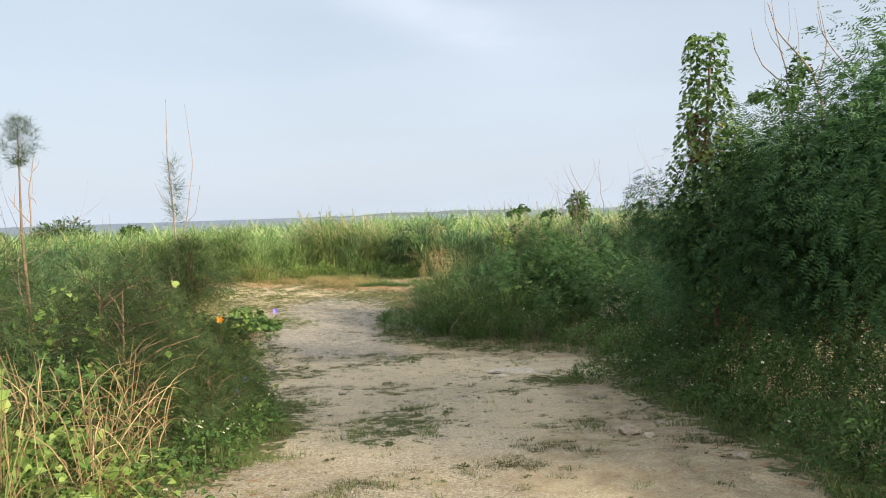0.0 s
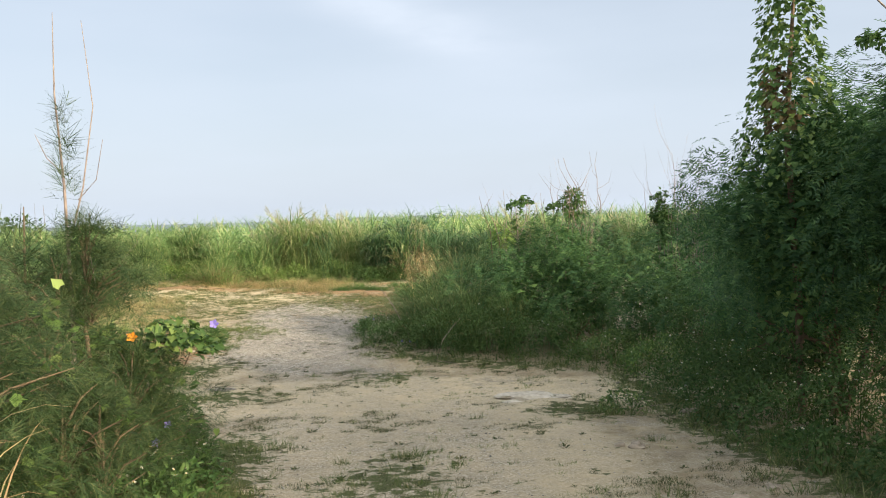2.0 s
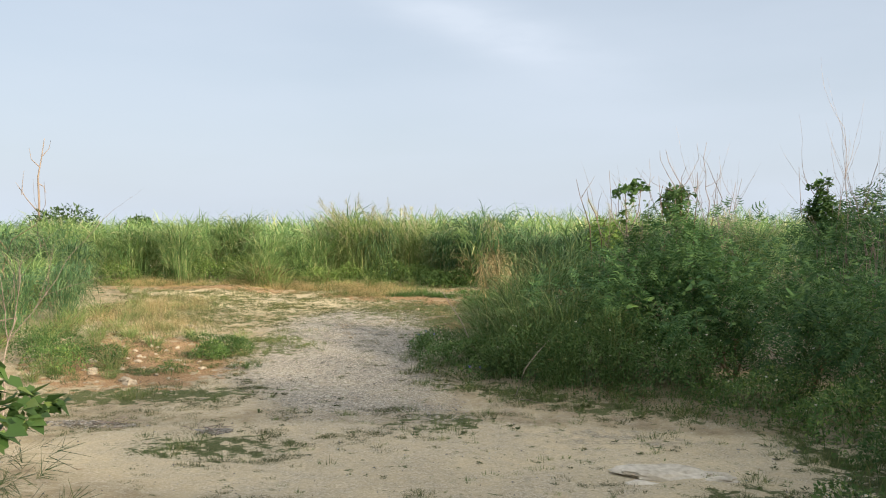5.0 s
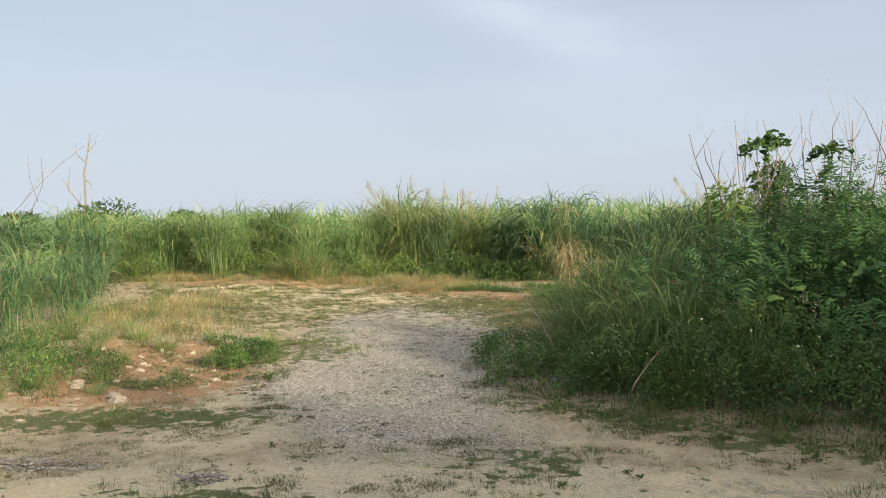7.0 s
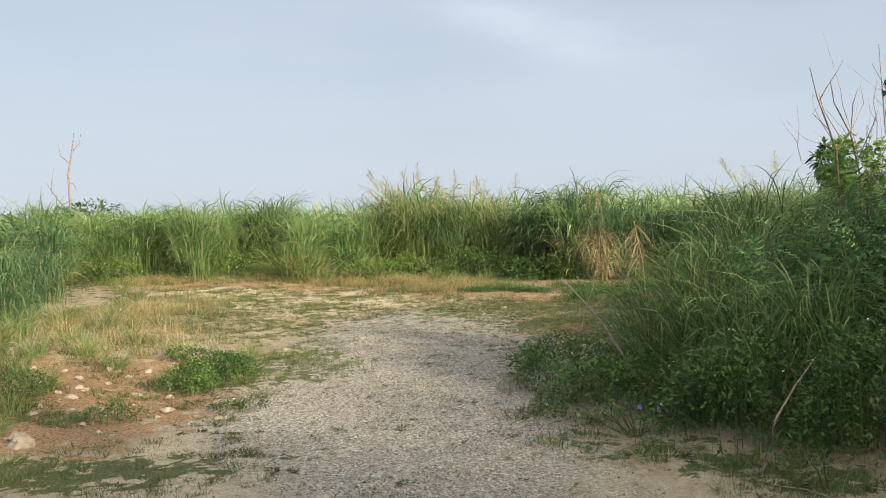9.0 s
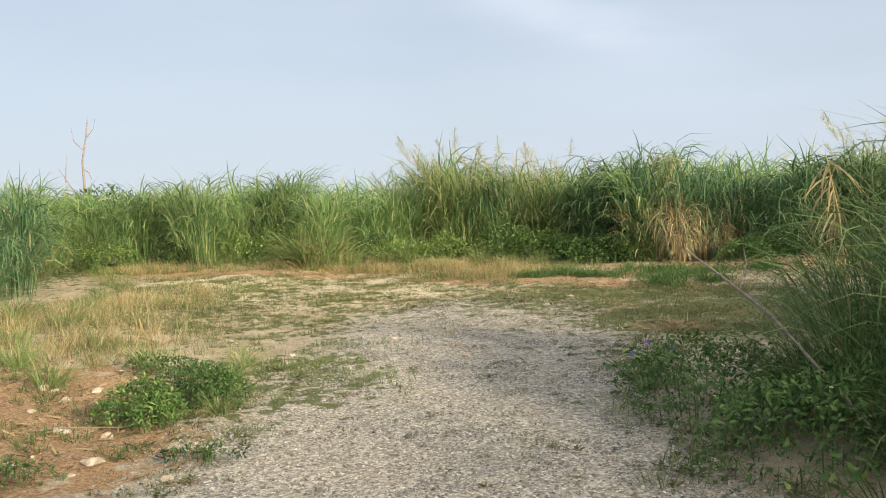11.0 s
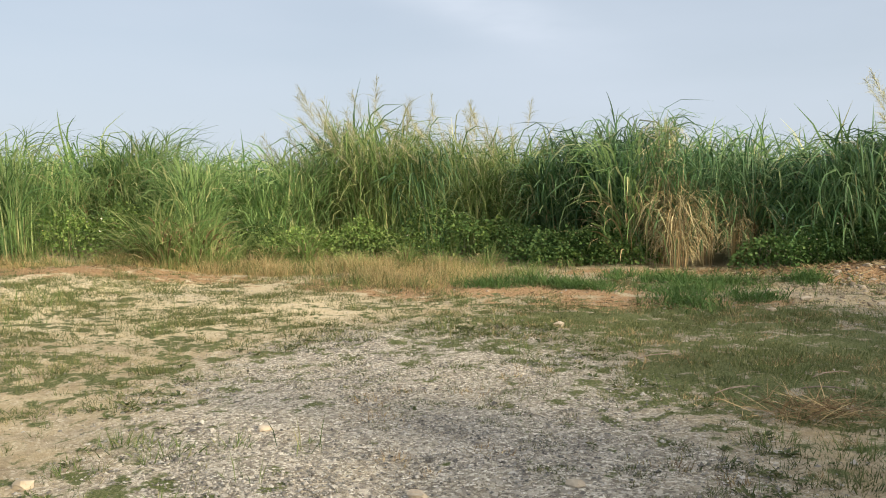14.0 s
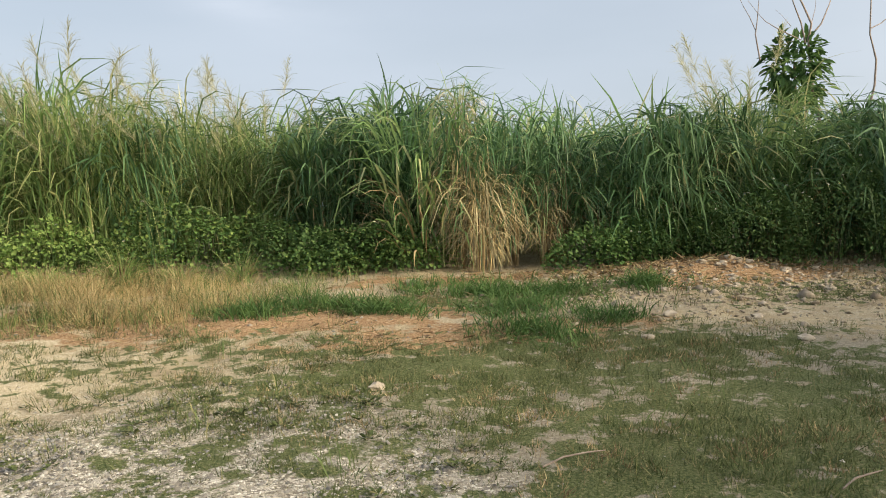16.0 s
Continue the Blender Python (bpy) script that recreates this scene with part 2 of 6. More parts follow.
def blades(base, az, L, w, t0, t1, segs=5, roll=None, power=1.4, knee=None):
    """Arching tapered leaf blades: t0 the lean at the foot, t1 how much more it bends to the tip (radians)."""
    n = len(base)
    s = np.linspace(0, 1, segs + 1)
    bend = s ** power
    if knee:
        q = np.clip((s - knee[0]) / (knee[1] - knee[0]), 0, 1)
        bend = q * q * (3 - 2 * q)
    th = t0[:, None] + t1[:, None] * bend[None, :]
    step = (L / segs)[:, None]
    mid = (th[:, 1:] + th[:, :-1]) / 2
    h = np.concatenate([np.zeros((n, 1)), np.cumsum(np.sin(mid) * step, 1)], 1)
    v = np.concatenate([np.zeros((n, 1)), np.cumsum(np.cos(mid) * step, 1)], 1)
    d = np.stack([np.cos(az), np.sin(az), np.zeros(n)], 1)
    side = np.stack([-np.sin(az), np.cos(az), np.zeros(n)], 1)
    P = base[:, None, :] + d[:, None, :] * h[..., None]
    P[..., 2] += v
    prof = np.minimum(1.0, 0.45 + 2.2 * s) * (1 - s ** 2.2) + 0.03
    roll = rng.uniform(-0.9, 0.9, n) if roll is None else roll
    up = d[:, None, :] * np.cos(th)[..., None]
    up[..., 2] -= np.sin(th)
    sv = (side[:, None, :] * np.cos(roll)[:, None, None] + up * np.sin(roll)[:, None, None]) * (w[:, None] * prof[None, :] / 2)[..., None]
    V = np.stack([P - sv, P + sv], 2).reshape(-1, 3)
    i = (np.arange(n)[:, None] * (segs + 1) + np.arange(segs)[None, :]).ravel() * 2
    return V, np.stack([i, i + 1, i + 3, i + 2], 1)


def axes(dirs, ups):
    x = dirs / np.linalg.norm(dirs, axis=1, keepdims=True)
    y = np.cross(ups, x)
    y /= np.linalg.norm(y, axis=1, keepdims=True) + 1e-9
    return np.stack([x, y, np.cross(x, y)], 2)


def scatter(tpl, pos, M, size):
    tv, tf = tpl
    V = np.einsum("nij,mj->nmi", M, tv) * np.asarray(size)[:, None, None] + pos[:, None, :]
    F = tf[None] + (np.arange(len(pos)) * len(tv))[:, None, None]
    return V.reshape(-1, 3), F.reshape(-1, tf.shape[1])


def rand_dirs(n, zlo=-1.0, zhi=1.0):
    a, z = rng.uniform(0, 2 * np.pi, n), rng.uniform(zlo, zhi, n)
    r = np.sqrt(1 - z * z)
    return np.stack([r * np.cos(a), r * np.sin(a), z], 1)


HEART = (np.array([(0, 0, 0), (-.14, .34, .06), (.3, .48, .1), (1, 0, -.14), (.3, -.48, .1), (-.14, -.34, .06)], float), np.array([(0, 3, 2, 1), (0, 5, 4, 3)]))
OVAL = (np.array([(0, 0, 0), (.3, .2, .05), (.7, .17, .02), (1, 0, -.12), (.7, -.17, .02), (.3, -.2, .05)], float), np.array([(0, 3, 2, 1), (0, 5, 4, 3)]))


def frond_template(pairs=9, width=0.035, reach=0.34, droop=0.25):
    V, F = [(0, -.008, 0), (0, .008, 0), (1, .004, -droop), (1, -.004, -droop)], [(0, 1, 2, 3)]
    for i in range(pairs):
        s = 0.12 + 0.86 * i / (pairs - 1)
        z = -droop * s * s
        r = reach * math.sin(math.pi * (0.22 + 0.7 * s)) ** 0.7
        for sg in (-1, 1):
            k = len(V)
            V += [(s - width, 0, z), (s + width, 0, z), (s + .12 + width * .5, sg * r, z - .05), (s + .12 - width * .5, sg * r, z - .05)]
            F.append((k, k + 1, k + 2, k + 3) if sg > 0 else (k, k + 3, k + 2, k + 1))
    return np.array(V, float), np.array(F)


def spray_template(n=11, seed=3):
    """A tuft of drooping needle-like twigs."""
    g = np.random.default_rng(seed)
    V, F = [], []
    for i in range(n):
        a, o = g.uniform(-1.1, 1.1), g.uniform(-0.7, 0.7)
        s = g.uniform(0, 0.45)
        L = g.uniform(0.4, 0.75)
        p0 = np.array([s, 0, 0])
        d = np.array([math.cos(a) * math.cos(o), math.sin(a), math.sin(o)])
        p1 = p0 + d * L + (0, 0, -.13)
        w = np.array([-d[1], d[0], 0.3]) * 0.0075
        k = len(V)
        V += [p0 - w, p0 + w, p1 + w * .4, p1 - w * .4]
        F.append((k, k + 1, k + 2, k + 3))
    return np.array(V, float), np.array(F)


def petals_template(n=5, cup=0.25):
    V, F = [], []
    for i in range(n):
        a, h = 2 * math.pi * i / n, math.pi / n * 0.85
        k = len(V)
        V += [(0, 0, 0), (.7 * math.cos(a - h), .7 * math.sin(a - h), cup), (math.cos(a), math.sin(a), cup * 1.1), (.7 * math.cos(a + h), .7 * math.sin(a + h), cup)]
        F.append((k, k + 1, k + 2, k + 3))
    return np.array(V, float), np.array(F)


FROND, INNER, SPRAY, SPRAY_B, PETALS, TRUMPET = frond_template(4, 0.055, 0.36), frond_template(2, 0.16, 0.4), spray_template(10), spray_template(12, 8), petals_template(), petals_template(5, 0.7)


def tube(points, radii, sides=5):
    P, R = np.asarray(points, float), np.asarray(radii, float)
    T = np.gradient(P, axis=0)
    T /= np.linalg.norm(T, axis=1, keepdims=True) + 1e-9
    ref = np.where(np.abs(T[:, 2:3]) > .9, (1.0, 0, 0), (0, 0, 1.0))
    A = np.cross(T, ref)
    A /= np.linalg.norm(A, axis=1, keepdims=True)
    B = np.cross(T, A)
    an = np.arange(sides) * 2 * np.pi / sides
    V = P[:, None] + R[:, None, None] * (A[:, None] * np.cos(an)[None, :, None] + B[:, None] * np.sin(an)[None, :, None])
    F = [(i * sides + j, i * sides + (j + 1) % sides, (i + 1) * sides + (j + 1) % sides, (i + 1) * sides + j) for i in range(len(P) - 1) for j in range(sides)]
    return V.reshape(-1, 3), np.array(F)


def branches(start, way, length, radius, depth=3, bend=0.25, kids=(2, 4), up=0.25):
    """Crooked, forking, tapering branches; gives the tubes, and the points along the outer twigs."""
    tubes, tips = [], []

    def grow(p, d, L, r, k):
        pts, n = [p], 5
        for i in range(n):
            d = d + rng.normal(0, bend, 3) + (0, 0, up * 0.25)
            d = d / np.linalg.norm(d)
            pts.append(pts[-1] + d * L / n)
        tubes.append(tube(pts, np.linspace(r, r * 0.45 if k else r * 0.2, n + 1), 5 if r > 0.008 else 3))
        if k == 0:
            tips.extend(pts[2:])
            return
        for j in range(rng.integers(kids[0], kids[1] + 1)):
            i = rng.integers(2, n + 1)
            dd = (pts[i] - pts[i - 1]) / (L / n) + rng.normal(0, 0.65, 3) + (0, 0, up)
            grow(pts[i], dd / np.linalg.norm(dd), L * rng.uniform(0.5, 0.8), r * 0.5, k - 1)
        tips.append(pts[-1])

    grow(np.asarray(start, float), np.asarray(way, float), length, radius, depth)
    return join(tubes), np.array(tips)


def clumped(n, centre, radii, clumps, tight=0.28, shell=0.55, zmin=None):
    """Points in uneven clumps over an ellipsoid, most of them near its skin; with their outward ways."""
    c, r = np.asarray(centre, float), np.asarray(radii, float)
    d = rand_dirs(clumps, -0.9, 1.0)
    rad = rng.uniform(shell, 1.0, clumps) * rng.uniform(0.85, 1.12, clumps)
    cc = d * rad[:, None]
    k = rng.integers(0, clumps, n)
    size = rng.uniform(0.6, 1.3, clumps)
    q = cc[k] + np.clip(rng.normal(0, tight, (n, 3)), -1.7 * tight, 1.7 * tight) * size[k][:, None]
    far = np.linalg.norm(q, axis=1, keepdims=True)
    q = q / np.maximum(1.0, far / 1.12)
    out = q * 0.6 + (q - cc[k]) * 1.2
    P = c + q * r
    if zmin is not None:
        P[:, 2] = np.where(P[:, 2] < zmin, zmin + rng.uniform(0, 0.35, n), P[:, 2])
    return P, out / (np.linalg.norm(out, axis=1, keepdims=True) + 1e-9)


def leaf_cloud(tpl, P, out, size, droop=0.25, var=0.35, jit=0.5):
    n = len(P)
    d = out + rng.normal(0, jit, (n, 3)) - (0, 0, droop)
    u = out * 0.5 + rng.normal(0, 0.35, (n, 3)) + (0, 0, 0.9)
    return scatter(tpl, P, axes(d, u), size * rng.uniform(1 - var, 1 + var, n))

# ---- ground, sea and distance ----


def blob(x, y, cx, cy, rx, ry, turn=0.0):
    """1 inside a soft-edged ellipse, 0 outside."""
    a = radians(turn)
    u, v = (x - cx) * math.cos(a) + (y - cy) * math.sin(a), -(x - cx) * math.sin(a) + (y - cy) * math.cos(a)
    return np.clip(1.6 - 1.1 * np.hypot(u / rx, v / ry), 0, 1)


def zones(x, y):
    """How much of each kind of soil or cover lies at a place: gravel, orange soil, green grass, straw, smooth sand, dark silt."""
    x, y = np.asarray(x, float), np.asarray(y, float)
    wl_, wr_ = np.interp(y, [14, 17, 19.5, 24, 26, 27.5], [-2.4, -2.8, -4.4, -4.7, -4.8, -3.9]), np.interp(y, [14, 17, 19.6, 21.6, 24, 25.7, 27.3], [0.6, -0.9, -1.3, -1.6, -1.6, -2.0, -2.4])
    gravel = np.clip(0.55 + 1.2 * np.minimum(x - wl_, wr_ - x), 0, 1) * np.clip((28.0 - y) / 1.6, 0, 1)
    gravel *= np.interp(y, [6, 15, 17.5, 20], [0.4, 0.3, 0.8, 1.0])
    gravel *= 1 - 0.75 * blob(x, y, -1.2, 15.0, 3.2, 1.6)
    orange = np.maximum.reduce([blob(x, y, -6.2, 20.5, 1.5, 2.4, 20), 0.9 * blob(x, y, -2.4, 29.6, 2.2, 0.7), 0.9 * blob(x, y, -1.1, 28.5, 1.5, 0.45), 0.95 * blob(x, y, 2.4, 30.2, 1.6, 0.6), 0.7 * blob(x, y, -0.6, 31.0, 1.4, 0.35),
                                0.3 * blob(x, y, 2.6, 6.5, 1.2, 2.6), 0.7 * blob(x, y, -8.5, 30.4, 3.5, 0.7), 0.5 * blob(x, y, -2.0, 5.6, 0.8, 1.2), 0.9 * blob(x, y, -4.3, 30.0, 0.9, 0.6)])
    green = np.maximum.reduce([0.8 * blob(x, y, 0.0, 25.6, 2.2, 1.7), 0.8 * blob(x, y, -0.4, 29.9, 1.3, 0.5), 0.7 * blob(x, y, -2.1, 29.9, 0.7, 0.35), 0.5 * blob(x, y, 2.6, 29.2, 1.6, 0.6), 0.55 * blob(x, y, 3.4, 27.6, 1.2, 1.0), 0.45 * blob(x, y, -3.2, 28.4, 1.4, 0.8), 0.8 * blob(x, y, -1.0, 27.6, 2.3, 0.8), 0.5 * blob(x, y, -2.6, 26.7, 1.5, 0.9), 0.62 * blob(x, y, 2.0, 25.0, 2.0, 2.2), 0.7 * blob(x, y, 3.0, 10.5, 0.5, 7.0),
                               0.42 * blob(x, y, -6.4, 26.6, 2.8, 3.0), blob(x, y, -2.3, 9.2, 0.6, 2.6), 0.55 * blob(x, y, -4.6, 22.2, 1.0, 1.6), 0.6 * blob(x, y, -3.2, 15.2, 0.9, 0.5), 0.55 * blob(x, y, -0.6, 9.4, 0.5, 1.4),
                               0.6 * blob(x, y, 1.7, 13.2, 0.6, 0.7), 0.3 * blob(x, y, -1.4, 22.6, 0.5, 1.6), 0.55 * blob(x, y, -0.9, 16.6, 0.5, 0.7), 0.6 * blob(x, y, 0.4, 18.0, 2.0, 0.5, -35), 0.75 * blob(x, y, -5.2, 17.9, 1.8, 0.5, 12), 0.6 * blob(x, y, -6.0, 19.6, 0.6, 0.4)])
    green = np.maximum(green, 0.62 * np.clip(np.maximum.reduce([(-9.5 - x) / 3, (x - 5.5) / 2, (y - 33.5) / 2, (-2.0 - y) / 2, np.minimum((-3.6 - x) / 1.5, (13.5 - y) / 2)]), 0, 1))
    straw = np.maximum.reduce([0.52 * blob(x, y, -8.3, 25.8, 1.0, 2.2, -15), 0.95 * blob(x, y, -4.1, 31.75, 1.1, 0.4, 2), 0.75 * blob(x, y, -6.6, 31.6, 1.2, 0.35, 2), 0.9 * blob(x, y, -10.2, 31.0, 1.6, 0.45), 0.78 * blob(x, y, -5.6, 31.3, 3.4, 0.42), 0.46 * blob(x, y, -7.2, 23.8, 1.0, 1.2), 0.5 * blob(x, y, -3.5, 30.4, 1.4, 0.8)])
    sand = np.maximum.reduce([blob(x, y, -0.5, 14.8, 4.6, 1.7, -4), 0.65 * blob(x, y, -6.8, 28.6, 3.8, 2.6), 0.45 * blob(x, y, 2.0, 28.0, 1.3, 0.8), 0.5 * blob(x, y, -4.0, 18.0, 1.2, 2.5), 0.85 * blob(x, y, -0.4, 11.0, 2.2, 4.0)])
    silt = np.maximum.reduce([0.42 * blob(x, y, 0.9, 15.9, 1.5, 0.7, -10), 0.4 * blob(x, y, 1.9, 11.6, 0.5, 1.6), 0.62 * blob(x, y, -0.3, 26.3, 4.0, 2.7)])
    return gravel, orange, green, straw, sand, silt


def ground_material():
    m = bpy.data.materials.new("dirt_track_soil")
    m.use_nodes = True
    n, l = m.node_tree.nodes, m.node_tree.links
    pr = n["Principled BSDF"]
    geo = n.new("ShaderNodeNewGeometry")

    def noise_at(scale, detail=6.0):
        t = n.new("ShaderNodeTexNoise")
        t.inputs["Scale"].default_value, t.inputs["Detail"].default_value, t.inputs["Roughness"].default_value = scale, detail, 0.65
        l.new(geo.outputs["Position"], t.inputs["Vector"])
        return t.outputs[0]

    def mixed(fac, a, b):
        x = n.new("ShaderNodeMix")
        x.data_type = "RGBA"
        l.new(fac, x.inputs[0])
        for sock, v in ((x.inputs[6], a), (x.inputs[7], b)):
            if isinstance(v, tuple):
                sock.default_value = (*v, 1)
            else:
                l.new(v, sock)
        return x.outputs[2]

    def toned(fac, *stops):
        r = ramp(n, stops)
        l.new(fac, r.inputs[0])
        return r.outputs[0]

    mid, fine, broad, patch_a, patch_b = noise_at(3.2), noise_at(38.0, 5.0), noise_at(0.45, 4.0), noise_at(2.2, 9.0), noise_at(9.0, 6.0)
    blade_n = noise_at(65.0, 7.0)
    blend = n.new("ShaderNodeMath")
    blend.operation, blend.inputs[1].default_value = "MULTIPLY", 0.45
    l.new(patch_b, blend.inputs[0])
    both = n.new("ShaderNodeMath")
    both.operation, both.inputs[1].default_value = "MULTIPLY_ADD", 0.6
    l.new(patch_a, both.inputs[0])
    l.new(blend.outputs[0], both.inputs[2])
    patch = both.outputs[0]

    def mask(name, edge=0.9, field=None):
        a = n.new("ShaderNodeAttribute")
        a.attribute_name = name
        s = n.new("ShaderNodeMath")
        s.operation, s.inputs[1].default_value, s.inputs[2].default_value = "MULTIPLY_ADD", edge, -edge / 2
        l.new(field or patch, s.inputs[0])
        t = n.new("ShaderNodeMath")
        t.operation = "ADD"
        l.new(a.outputs["Fac"], t.inputs[0])
        l.new(s.outputs[0], t.inputs[1])
        r = n.new("ShaderNodeMapRange")
        r.interpolation_type = "SMOOTHSTEP"
        r.inputs["From Min"].default_value, r.inputs["From Max"].default_value = 0.38, 0.62
        l.new(t.outputs[0], r.inputs[0])
        return r.outputs[0]

    def pebbly():
        """Loose stone lies everywhere, thickest on the gravel."""
        a = n.new("ShaderNodeAttribute")
        a.attribute_name = "gravel"
        s = n.new("ShaderNodeMath")
        s.operation, s.inputs[1].default_value, s.inputs[2].default_value = "MULTIPLY_ADD", 0.74, 0.24
        l.new(a.outputs["Fac"], s.inputs[0])
        q = n.new("ShaderNodeMath")
        q.operation, q.inputs[1].default_value = "MULTIPLY_ADD", 1.7
        l.new(patch, q.inputs[0])
        q.inputs[2].default_value = -0.85
        t = n.new("ShaderNodeMath")
        t.operation, t.use_clamp = "ADD", True
        l.new(s.outputs[0], t.inputs[0])
        l.new(q.outputs[0], t.inputs[1])
        return t.outputs[0]

    vor = n.new("ShaderNodeTexVoronoi")
    vor.inputs["Scale"].default_value = 74.0
    l.new(geo.outputs["Position"], vor.inputs["Vector"])
    cell = n.new("ShaderNodeSeparateColor")
    l.new(vor.outputs["Color"], cell.inputs[0])
    big = n.new("ShaderNodeTexVoronoi")
    big.inputs["Scale"].default_value = 40.0
    l.new(geo.outputs["Position"], big.inputs["Vector"])
    cell_b = n.new("ShaderNodeSeparateColor")
    l.new(big.outputs["Color"], cell_b.inputs[0])
    earth = toned(mid, (0.3, (0.255, 0.198, 0.118)), (0.5, (0.41, 0.333, 0.208)), (0.72, (0.56, 0.478, 0.322)))
    grit = toned(cell.outputs[0], (0.0, (0.145, 0.128, 0.106)), (0.3, (0.28, 0.252, 0.205)), (0.75, (0.48, 0.44, 0.36)), (1.0, (0.78, 0.75, 0.68)))
    lumps = toned(cell_b.outputs[0], (0.0, (0.2, 0.18, 0.15)), (0.5, (0.36, 0.33, 0.285)), (0.9, (0.54, 0.50, 0.43)))
    pebbles = mixed(toned(cell_b.outputs[1], (0.66, (0, 0, 0)), (0.70, (1, 1, 1))), grit, lumps)
    sandc = toned(fine, (0.3, (0.53, 0.435, 0.275)), (0.55, (0.69, 0.585, 0.39)), (0.8, (0.78, 0.68, 0.49)))
    orangec = toned(fine, (0.28, (0.12, 0.07, 0.038)), (0.42, (0.275, 0.168, 0.092)), (0.56, (0.40, 0.268, 0.155)), (0.75, (0.54, 0.425, 0.285)))
    siltc = toned(fine, (0.3, (0.215, 0.185, 0.135)), (0.7, (0.35, 0.305, 0.228)))
    greenc = toned(blade_n, (0.36, (0.05, 0.072, 0.025)), (0.5, (0.11, 0.132, 0.053)), (0.62, (0.195, 0.19, 0.098)), (0.75, (0.36, 0.31, 0.2)))
    strawc = toned(fine, (0.3, (0.270, 0.182, 0.078)), (0.6, (0.459, 0.338, 0.156)), (0.8, (0.594, 0.472, 0.247)))
    c = mixed(mask("sand", 0.7), earth, sandc)
    c = mixed(mask("silt", 1.0), c, siltc)
    c = mixed(pebbly(), c, pebbles)
    c = mixed(mask("orange", 2.4, noise_at(4.0, 9.0)), c, orangec)
    c = mixed(mask("straw"), c, strawc)
    c = mixed(mask("green", 3.4, noise_at(5.5, 8.0)), c, greenc)
    h = n.new("ShaderNodeHueSaturation")
    v = n.new("ShaderNodeMapRange")
    v.inputs["From Min"].default_value, v.inputs["From Max"].default_value, v.inputs["To Min"].default_value, v.inputs["To Max"].default_value = 0.3, 0.7, 0.85, 1.1
    l.new(broad, v.inputs[0])
    l.new(v.outputs[0], h.inputs["Value"])
    l.new(c, h.inputs["Color"])
    l.new(h.outputs[0], pr.inputs["Base Color"])
    pr.inputs["Roughness"].default_value = 0.95
    pr.inputs["Specular IOR Level"].default_value = 0.15
    hsum = n.new("ShaderNodeMath")
    hsum.operation, hsum.inputs[1].default_value = "MULTIPLY_ADD", -0.45
    l.new(vor.outputs["Distance"], hsum.inputs[0])
    hbig = n.new("ShaderNodeMath")
    hbig.operation, hbig.inputs[1].default_value = "MULTIPLY_ADD", 0.55
    l.new(cell.outputs[1], hbig.inputs[0])
    l.new(noise_at(90.0, 4.0), hbig.inputs[2])
    l.new(hbig.outputs[0], hsum.inputs[2])
    bp = n.new("ShaderNodeBump")
    bp.inputs["Strength"].default_value, bp.inputs["Distance"].default_value = 1.0, 0.013
    l.new(hsum.outputs[0], bp.inputs["Height"])
    l.new(bp.outputs[0], pr.inputs["Normal"])
    return m


xs = np.concatenate([[-600, -300, -150, -80, -50, -35, -25, -19, -16], np.arange(-14, 8.01, 0.14), [10, 13, 18, 26, 40, 70, 150, 300, 600]])
ys = np.concatenate([[-300, -150, -60, -25, -12, -6], np.arange(-3, 34.01, 0.14), [36, 39, 43, 48, 55, 62, 70, 80, 95, 110, 140]])
gx, gy = [a.ravel() for a in np.meshgrid(xs, ys)]
gzv = gz(gx, gy) + np.where((np.abs(gx + 3) < 11) & (gy < 34), rng.normal(0, 0.006, len(gx)), 0)
nx = len(xs)
gi = (np.arange(len(ys) - 1)[:, None] * nx + np.arange(nx - 1)[None, :]).ravel()
ground = build("ground", np.stack([gx, gy, gzv], 1), np.stack([gi, gi + 1, gi + nx + 1, gi + nx], 1), ground_material(), smooth=True)
tagged(ground, "dry gravel and sandy dirt clearing with worn grass patches", "ground", kind="structure")
for zname, values in zip(("gravel", "orange", "green", "straw", "sand", "silt"), zones(gx, gy)):
    ground.data.attributes.new(zname, "FLOAT", "POINT").data.foreach_set("value", values.astype(np.float32))

M_SEA = bpy.data.materials.new("hazy_sea")
M_SEA.use_nodes = True
sea_n, sea_l = M_SEA.node_tree.nodes, M_SEA.node_tree.links
sea_p = sea_n["Principled BSDF"]
sea_p.inputs["Base Color"].default_value, sea_p.inputs["Roughness"].default_value = (0.17, 0.215, 0.28, 1), 0.6
sea_p.inputs["Specular IOR Level"].default_value = 0.1
sea_w = sea_n.new("ShaderNodeTexNoise")
sea_w.inputs["Scale"].default_value = 0.3
sea_b = sea_n.new("ShaderNodeBump")
sea_b.inputs["Distance"].default_value, sea_b.inputs["Strength"].default_value = 0.6, 0.6
sea_l.new(sea_w.outputs[0], sea_b.inputs["Height"])
sea_l.new(sea_b.outputs[0], sea_p.inputs["Normal"])
sea = build("water", [(-4800, -200, -22), (4800, -200, -22), (4800, 4800, -22), (-4800, 4800, -22)], [(0, 1, 2, 3)], M_SEA)
tagged(sea, "calm blue-grey sea under haze", "sea", kind="structure")

